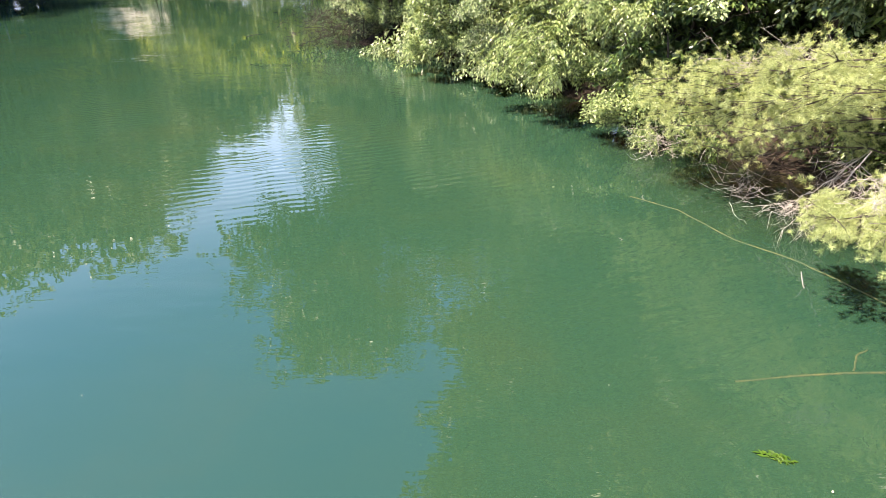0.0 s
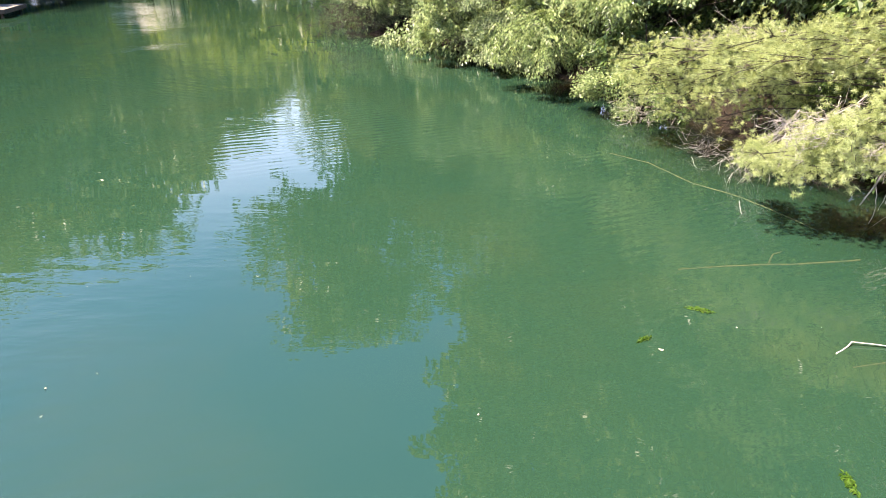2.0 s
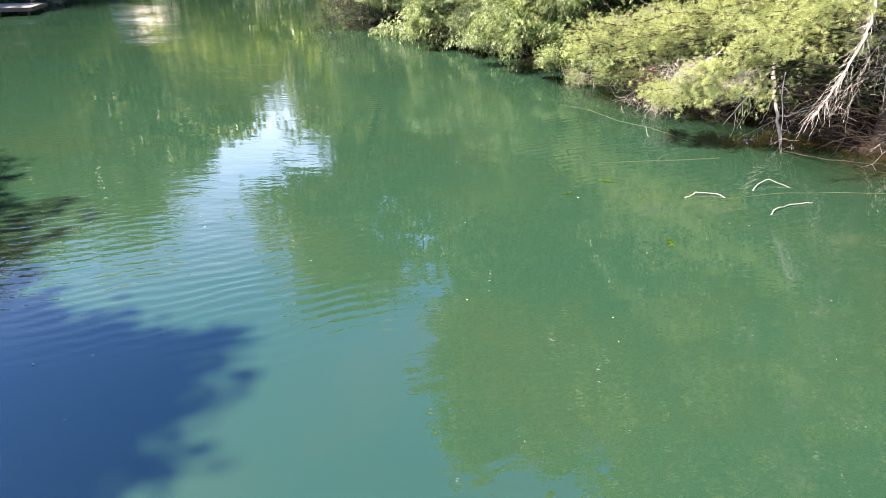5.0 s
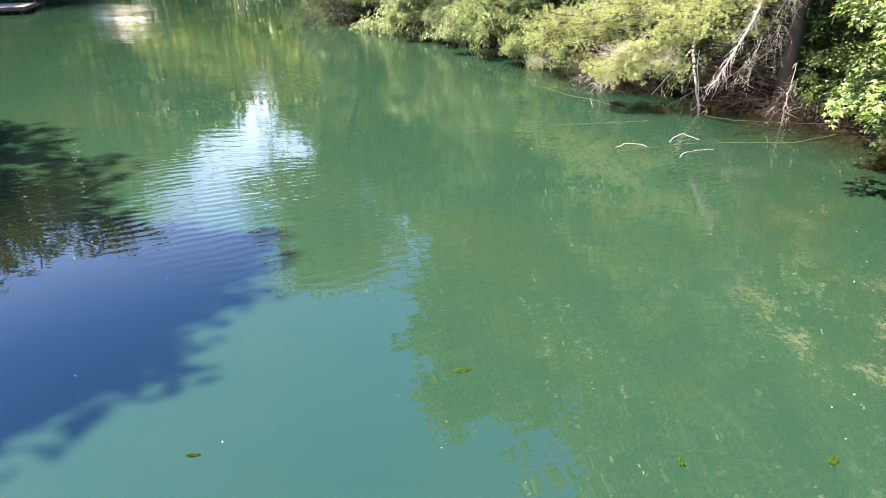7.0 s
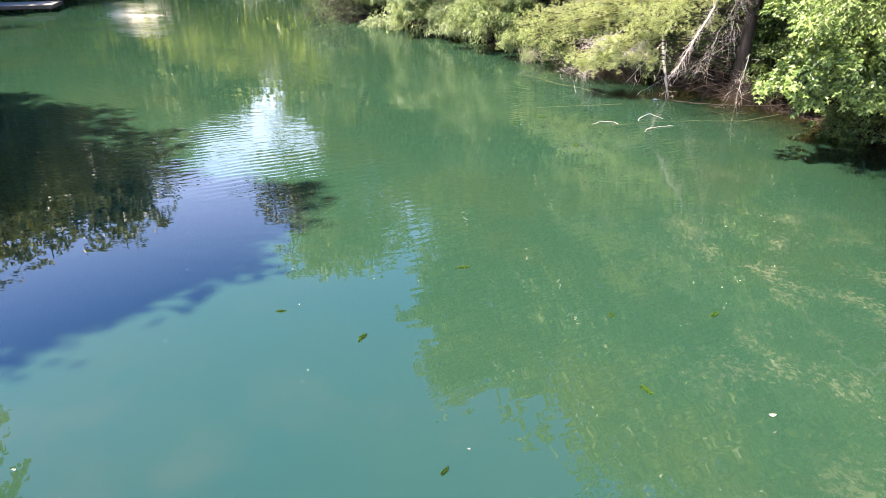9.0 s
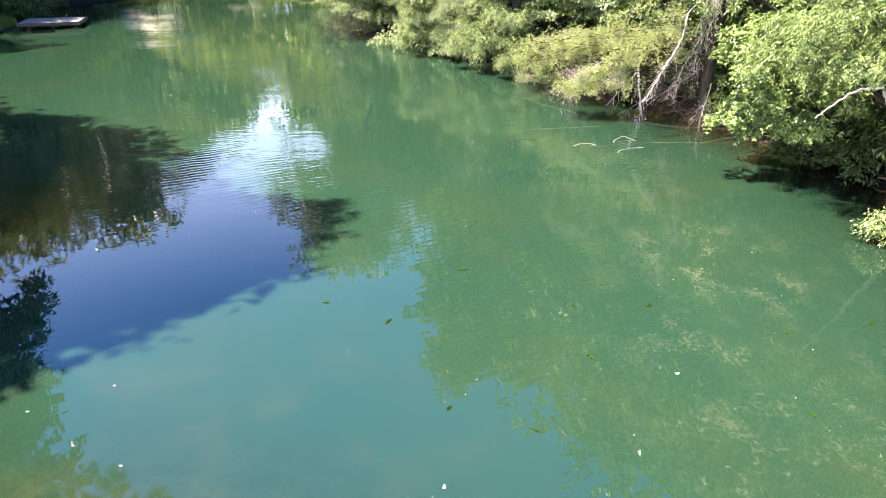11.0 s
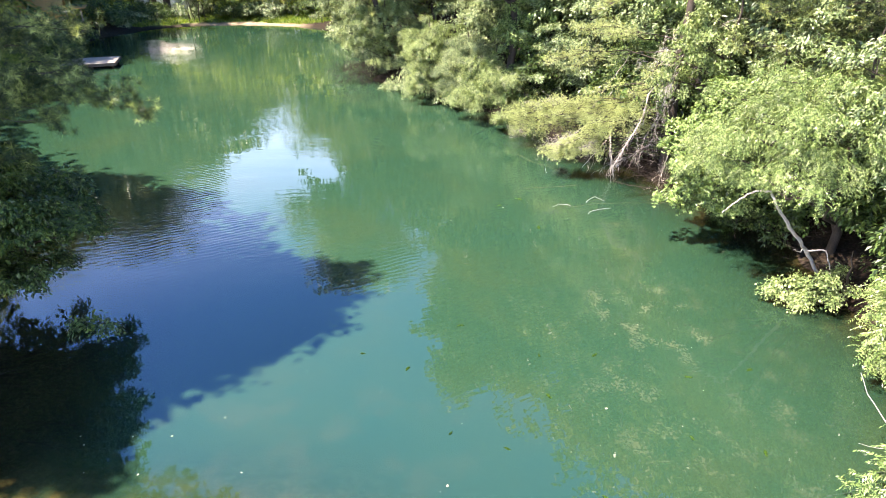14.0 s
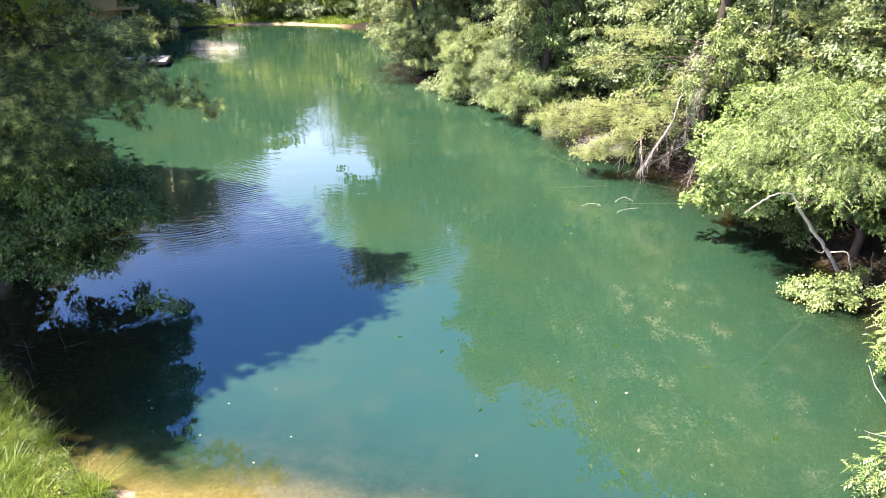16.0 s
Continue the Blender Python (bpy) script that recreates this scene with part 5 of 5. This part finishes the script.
sticks("sunken_log", [([(3.82, 11.61, -0.008), (4.56, 10.91, -0.008), (5.1, 9.6, -0.008), (5.74, 8.9, -0.008), (6.09, 8.21, -0.008), (6.5, 7.2, -0.008)], 0.022, 0.028)], WETWOOD, "sunken yellowish pole near the bank", rough=0.008, thick=0.75)
sticks("bank_log", [([(8.4, 6.55, 0.02), (9.0, 5.6, 0.08), (9.8, 5.1, 0.14), (10.6, 4.6, 0.22), (11.3, 4.2, 0.35)], 0.016, 0.014), ([(9.4, 5.35, 0.1), (9.7, 4.8, 0.06), (10.2, 4.5, 0.05)], 0.01, 0.006)], BROWNWOOD, "bleached branch lying along the muddy edge")
sticks("bent_branch", [([(12.3, -3.7, 0.4), (11.8, -3.72, 1.1), (11.28, -3.86, 1.68), (10.56, -4.14, 2.36), (10.05, -4.28, 2.9), (9.66, -4.4, 3.42), (9.44, -4.34, 3.76), (9.15, -4.08, 3.66), (8.74, -4.0, 3.37), (8.35, -4.15, 3.2), (8.05, -4.35, 3.07)], 0.088, 0.016),
                       ([(11.5, -3.8, 1.45), (11.1, -4.2, 1.5), (10.7, -4.4, 1.7)], 0.03, 0.01), ([(11.6, -3.78, 1.3), (12.0, -4.2, 1.5), (12.0, -4.6, 1.0)], 0.04, 0.02), ([(10.0, -4.3, 2.95), (9.8, -4.45, 3.2)], 0.03, 0.012)],
       DEADWOOD, "bleached dead branch bent over like a hook", thick=0.8, rough=0.013)
LIMB = [(10.75, 6.6, 5.0), (10.3, 6.9, 4.75), (9.78, 6.9, 4.17), (9.25, 5.9, 3.4), (8.65, 5.1, 2.95), (8.05, 4.5, 2.4), (7.75, 4.4, 1.9), (7.58, 4.36, 1.5)]
pick = random.Random(517)
hanging = []
for k in range(90):
    u = pick.uniform(1.6, 6.9)
    a = Vector(LIMB[int(u)]).lerp(Vector(LIMB[int(u) + 1]), u % 1)
    swing = Vector((pick.uniform(-0.42, 0.12), pick.uniform(-0.35, 0.25), -pick.uniform(0.25, 0.75)))
    hanging.append(([tuple(a), tuple(a + swing * 0.45 + Vector((pick.uniform(-0.1, 0.05), 0, 0.06))), tuple(a + swing)], 0.0065, 0.0025))
sticks("hanging_branch", [(LIMB, 0.042, 0.010)] + hanging, DEADWOOD, "long bleached dead limb hanging from the pine with trailing twigs", rough=0.012)
sticks("dead_stem", [([(8.62, 8.2, 2.3), (8.69, 8.3, 1.63), (8.66, 7.8, 1.0), (8.6, 7.3, 0.4), (8.66, 6.96, -0.24)], 0.052, 0.034), ([(8.64, 7.5, 0.65), (8.95, 7.2, 0.8), (9.3, 7.1, 1.1)], 0.016, 0.005),
                     ([(8.66, 7.9, 1.1), (8.4, 7.6, 0.8), (8.2, 7.5, 0.45)], 0.014, 0.004)], DEADWOOD, "bare dead stem dropping from the pine into the water", rough=0.02)
sticks("drooping_branch", [([(8.8, 8.5, 1.75), (8.21, 8.03, 1.35), (7.61, 7.56, 0.95), (7.02, 7.09, 0.55)], 0.036, 0.010)]
       + [([(8.8 - 1.78 * u, 8.5 - 1.41 * u, 1.75 - 1.2 * u), (8.82 - 1.85 * u, 8.25 - 1.41 * u, 1.43 - 1.2 * u), (8.65 - 1.85 * u, 8.2 - 1.55 * u, 1.1 - 1.1 * u)], 0.009, 0.003) for u in (0.08, 0.22, 0.36, 0.5, 0.64, 0.78)],
       DEADWOOD, "grey drooping dead branch with hanging twigs", rough=0.010)
sticks("leaning_pole", [([(7.53, 8.82, 2.66), (8.34, 9.22, 3.66), (9.15, 9.63, 4.66), (9.69, 9.9, 5.33)], 0.022, 0.014)], DEADWOOD, "long dead stem leaning through the pines", rough=0.02)
sticks("bare_stem", [([(9.6, -12.2, 0.1), (8.9, -11.6, 0.9), (8.4, -11.2, 1.6), (8.2, -11.0, 2.1)], 0.02, 0.006), ([(9.6, -12.2, 0.1), (8.7, -12.0, 0.7), (7.9, -11.9, 0.9)], 0.018, 0.005)], DEADWOOD, "thin bare stems curving out of the bush")


def brush(name, centre, radius, n, mat, label, seed, height=0.7, thick=1.0):
    """A tangle of dead twigs heaped at the edge."""
    r = np.random.default_rng(seed)
    t = Tubes(3)
    for _ in range(n):
        a = r.normal(0, 1, 3) * np.array([radius[0], radius[1], 0]) * 0.6 + np.array([0, 0, r.uniform(0, height)])
        d = unit(r.normal(0, 1, 3) * np.array([1, 1, 0.5])) * r.uniform(0.4, 1.3)
        t.add(bent(a, a + d, r.uniform(-0.15, 0.2), 0.22, 6), r.uniform(0.006, 0.022) * thick, 0.003 * thick)
    ob = new(name, t.mesh(name, mat))
    ob.location = centre
    return tagged(ob, label, "brushwood", kind="stuff")


brush("brushwood", (-4.9, 30.6, 0.0), (2.0, 1.1), 480, BROWNWOOD, "heap of dead brown twigs at the water's edge", 501, 1.7)
brush("brushwood", (5.2, 14.4, 0.08), (0.6, 0.8), 90, DEADWOOD, "bare pale twigs hanging at the water's edge", 502, 0.45, 0.35)
brush("brushwood", (6.6, 12.6, 0.1), (0.8, 1.2), 130, BROWNWOOD, "bare twigs along the bank", 509, 0.5, 0.6)
brush("brushwood", (7.7, 10.2, 0.1), (0.8, 1.2), 220, BROWNWOOD, "dead brown twigs under the pine", 503, 0.8, 0.6)
brush("brushwood", (9.6, 7.4, 0.2), (1.0, 1.2), 220, BROWNWOOD, "tangle of dead twigs under the pine", 510, 1.2, 0.6)
brush("brushwood", (6.1, 11.5, 0.05), (0.4, 0.5), 60, DEADWOOD, "pale dead twigs spilling into the water", 511, 0.4, 0.28)
brush("brushwood", (10.6, 5.2, 0.3), (1.0, 1.0), 160, BROWNWOOD, "pile of reddish dead twigs on the mud", 504, 0.6, 0.6)
brush("brushwood", (12.4, -0.6, 0.4), (1.2, 2.4), 130, BROWNWOOD, "tangle of bare twigs in the dark hollow", 505, 1.4, 0.6)
brush("brushwood", (1.2, 25.4, 0.1), (1.2, 1.6), 140, BROWNWOOD, "bare twigs under the drooping shrubs", 506, 0.9, 0.6)
brush("brushwood", (4.6, 18.2, 0.1), (1.0, 1.2), 120, BROWNWOOD, "bare twigs under the drooping shrubs", 507, 0.6, 0.6)
brush("brushwood", (-15.2, -8.4, 0.2), (1.4, 1.2), 160, BROWNWOOD, "dead twigs on the shaded bank", 508, 0.4)


# ---- dock, cabin and house ----
def box_mesh(name, size, mat, bevel=0.01):
    bm = bmesh.new()
    bmesh.ops.create_cube(bm, size=1.0)
    bmesh.ops.scale(bm, vec=size, verts=bm.verts)
    if bevel:
        bmesh.ops.bevel(bm, geom=bm.edges[:], offset=bevel, segments=1, affect="EDGES")
    me = bpy.data.meshes.new(name)
    bm.to_mesh(me)
    bm.free()
    me.materials.append(mat)
    return me


def put(name, me, parent, at, turn=(0, 0, 0), label=""):
    ob = part(name, me, parent, label)
    ob.matrix_basis = pose(*at, *turn)
    return ob


def dock():
    root = thing("dock", (-30.6, 40.0, 0.0), 14, "weathered grey wooden dock on posts", "dock")
    board = box_mesh("plank", (0.19, 3.8, 0.045), PLANK)
    for i in range(22):
        put("plank", board, root, (-2.2 + i * 0.205, 0.01 * math.sin(i * 2.3), 0.5 + 0.004 * math.sin(i * 1.7)))
    rim = box_mesh("rim_board", (4.6, 0.05, 0.26), DARKBOARD)
    put("rim_board", rim, root, (0, -1.93, 0.40))
    put("rim_board", rim, root, (0, 1.93, 0.40))
    end = box_mesh("end_board", (0.05, 3.8, 0.26), DARKBOARD)
    put("end_board", end, root, (2.26, 0, 0.40))
    post = Tubes(8)
    post.add([(0, 0, -1.4), (0, 0, -0.4), (0, 0, 0.44)], 0.09, 0.085)
    pm = post.mesh("post", BARK)
    for x in (-1.6, 0.2, 1.95):
        for y in (-1.6, 1.6):
            put("post", pm, root, (x, y, 0))


def cabin():
    z = land_at(-43.0, 57.0)
    root = thing("cabin", (-43.0, 57.0, z), 20, "small cedar-boarded cabin with a porch", "cabin")
    board = box_mesh("board", (0.24, 0.05, 2.5), CABIN)
    for i in range(18):
        put("board", board, root, (-2.1 + i * 0.25, -1.8, 1.3))
    for i in range(14):
        put("board", board, root, (2.35, -1.65 + i * 0.25, 1.3), (0, 0, 90))
    put("back_wall", box_mesh("back_wall", (4.5, 0.1, 2.5), CABIN), root, (0, 1.85, 1.3))
    put("side_wall", box_mesh("side_wall", (0.1, 3.6, 2.5), CABIN), root, (-2.3, 0, 1.3))
    rf = box_mesh("roof_slope", (5.4, 2.7, 0.12), CABIN)
    put("roof_slope", rf, root, (0, -1.15, 3.2), (28, 0, 0))
    put("roof_slope", rf, root, (0, 1.15, 3.2), (-28, 0, 0))
    pole = box_mesh("porch_post", (0.14, 0.14, 2.6), PLANK)
    for x in (2.9, 4.4):
        put("porch_post", pole, root, (x, -1.8, 1.3))
    put("porch_roof", box_mesh("porch_roof", (2.6, 4.0, 0.1), CABIN), root, (3.6, 0, 2.65))


def house():
    z = land_at(-38.0, 78.6)
    root = thing("house", (-38.0, 78.6, z), -16, "pale-sided house with a light roof above the lawn", "house")
    put("wall", box_mesh("wall", (16.0, 6.0, 2.7), SIDING, 0.02), root, (0, 0, 1.35))
    rf = box_mesh("roof_slope", (17.0, 4.1, 0.16), ROOFING)
    put("roof_slope", rf, root, (0, -1.75, 3.35), (24, 0, 0))
    put("roof_slope", rf, root, (0, 1.75, 3.35), (-24, 0, 0))
    win = box_mesh("window", (1.1, 0.06, 1.2), BARK)
    for x in (-4.2, -1.2, 2.4, 4.6):
        w = put("window", win, root, (x, -3.02, 1.5))
        put("sill", box_mesh("sill", (1.3, 0.14, 0.06), SIDING), w, (0, -0.05, -0.64))


dock()
cabin()
house()
for i, (x, y, h) in enumerate([(-30.6, 70.4, 5.5), (-30.0, 70.8, 6.0), (-29.2, 70.2, 5.0), (-28.3, 70.6, 6.0)]):
    tree("shore_sapling", (x, y), h, [((0.2, 0, h * 0.85), (1.6, 1.6, 1.2))], LEAF_WALNUT, "slim dark-stemmed tree on the far shore", "tree", ((-1) ** i * 0.7, -0.3), 0.07, 600 + i, 60, 22, 0.24, 0.45, limbs=8)


# ---- grass ----
def grass(name, places, length, mat, label, seed, wide=0.012, kind="stuff", tuft=0.0):
    """Blades of grass; with tuft, gathered into tussocks that size which lean out all round."""
    r = np.random.default_rng(seed)
    p = np.asarray(places, float)
    n = len(p)
    fan, tall = np.zeros((n, 2)), np.ones((n, 1))
    if tuft:
        cell = np.floor(p / tuft)
        own = np.modf(np.abs(np.sin(cell @ np.array([[12.99, 39.35, 7.13], [78.23, 11.14, 53.7]])) * 437.58))[0]
        mid = (cell + 0.2 + 0.6 * own[:, :2]) * tuft
        p = mid + (p - mid) * 0.5
        fan, tall = (p - mid) / tuft * 1.7, 0.55 + 0.8 * own[:, 2:]
    z = land(p[:, 0], p[:, 1])
    base = np.stack([p[:, 0], p[:, 1], z - 0.02], 1)
    ln = length * tall * r.uniform(0.5, 1.2, (n, 1))
    lean = np.concatenate([r.normal(0, 0.3, (n, 2)) + fan, np.ones((n, 1))], 1)
    side = unit(np.concatenate([r.normal(0, 1, (n, 2)), np.zeros((n, 1))], 1)) * wide
    mid = base + lean * ln * 0.55
    tip = base + lean * ln * np.array([1.7, 1.7, 0.92])
    v = np.stack([base - side, base + side, mid + side * 0.7, mid - side * 0.7, tip], 1).reshape(-1, 3)
    q = np.arange(n)[:, None] * 5
    f = np.concatenate([q + np.array([[0, 1, 2]]), q + np.array([[0, 2, 3]]), q + np.array([[3, 2, 4]])], 1).reshape(-1, 3)
    return tagged(new(name, mesh_of(name, v, f, mat)), label, "grass", kind=kind)


def scatter(n, x0, x1, y0, y1, lo, hi, seed):
    r = np.random.default_rng(seed)
    p = np.stack([r.uniform(x0, x1, n), r.uniform(y0, y1, n)], 1)
    d = shore_distance(p[:, 0], p[:, 1])
    return p[(d > lo) & (d < hi)]


grass("tall_grass", scatter(60000, -17, -9.4, -16, -7.6, 0.1, 2.2, 701), 0.52, GRASS, "long green grass tufts on the near bank", 702, 0.007, tuft=0.5)
grass("lawn_grass", scatter(40000, -16, 8, -18, -11.6, 0.5, 4, 703), 0.15, GRASS, "short sunlit grass on the near bank", 704, 0.009)
grass("shore_grass", scatter(15000, -37, -10, 66, 80, 1.0, 9, 705), 0.42, GRASS, "bright grass on the far shore", 706, 0.045)
grass("dockside_grass", scatter(9000, -41, -32, 32, 44, 0.3, 6, 707), 0.6, GRASS, "tall grass beside the dock", 708, 0.02)

for i, (x, y) in enumerate([(-10.9, -12.6), (-11.5, -12.2), (-10.5, -13.0), (-12.0, -12.9)]):
    tree("bank_herb", (x, y), 0.45, [((0.1, 0.1, 0.22), (0.5, 0.45, 0.2))], LEAF_SUNNY, "low bright green leafy herb on the grassy bank", "plant", (0, 0), 0.012, 710 + i, 40, 14, 0.055, 0.5, limbs=8, gaps=0.3, spread=0.1, group="herbs on the near bank")

# ---- floating bits ----
def weed_clump():
    r = np.random.default_rng(801)
    n = 60
    pos = r.normal(0, 1, (n, 3)) * np.array([0.07, 0.03, 0.003]) + np.array([0, 0, 0.006])
    way = unit(r.normal(0, 1, (n, 3)) * np.array([1, 0.6, 0.05]))
    up = unit(np.array([0, 0, 1.0]) + r.normal(0, 0.12, (n, 3)))
    return leaf_mesh("weed_clump", pos, way, up, r.uniform(0.06, 0.12, n), 0.35, WEED)


def leaf_fleck():
    bm = bmesh.new()
    ring = [bm.verts.new((0.045 * math.cos(a) * (1 + 0.25 * math.cos(3 * a)), 0.026 * math.sin(a), 0.006 * math.cos(2 * a))) for a in np.linspace(0, 2 * math.pi, 9, endpoint=False)]
    mid = bm.verts.new((0, 0, -0.003))
    for i in range(9):
        bm.faces.new((mid, ring[i], ring[(i + 1) % 9]))
    me = bpy.data.meshes.new("fallen_leaf")
    bm.to_mesh(me)
    bm.free()
    me.materials.append(PETAL)
    return me


WEEDS = [(-0.22, -5.4, 1.0), (-1.9, -7.4, 0.9), (1.79, -8.85, 0.9), (5.77, -8.37, 0.9), (3.5, -7.2, 0.9), (1.9, -7.1, 0.7), (0.4, -10.6, 0.7), (7.6, -8.2, 0.9), (6.4, -11.2, 0.9), (2.3, -12.2, 1.0), (-3.2, -6.6, 0.6), (-0.9, -10.0, 0.6), (4.9, -10.6, 0.7), (3.4, 4.6, 1.6), (2.4, 3.9, 1.1), (3.7, 1.5, 1.4)]
wm = weed_clump()
for i, (x, y, k) in enumerate(WEEDS):
    ob = tagged(new("pond_weed", wm), "small clump of dark green pond weed", "weed", "floating weed clumps")
    ob.matrix_basis = pose(x, y, 0.004, 0, 0, 53 * i) @ Matrix.Diagonal((k * 0.55, k * 0.55, 1, 1))
fm = leaf_fleck()
r9 = np.random.default_rng(811)
spots = [(3.15, -9.42, 1.0), (-1.1, -11.6, 0.9), (2.55, 3.67, 0.8)] + [(r9.uniform(-6, 9), r9.uniform(-13, 6), r9.uniform(0.18, 0.42)) for _ in range(60)] + [(r9.uniform(-10, -5), r9.uniform(-12, -8), r9.uniform(0.5, 1.0)) for _ in range(9)]
for i, (x, y, k) in enumerate(spots):
    if land_at(x, y) > -0.05:
        continue
    ob = tagged(new("floating_leaf", fm), "pale fallen leaf floating on the water", "leaf", "floating leaves")
    ob.matrix_basis = pose(x, y, 0.008, 0, 0, 77 * i) @ Matrix.Diagonal((k, k, 1, 1))
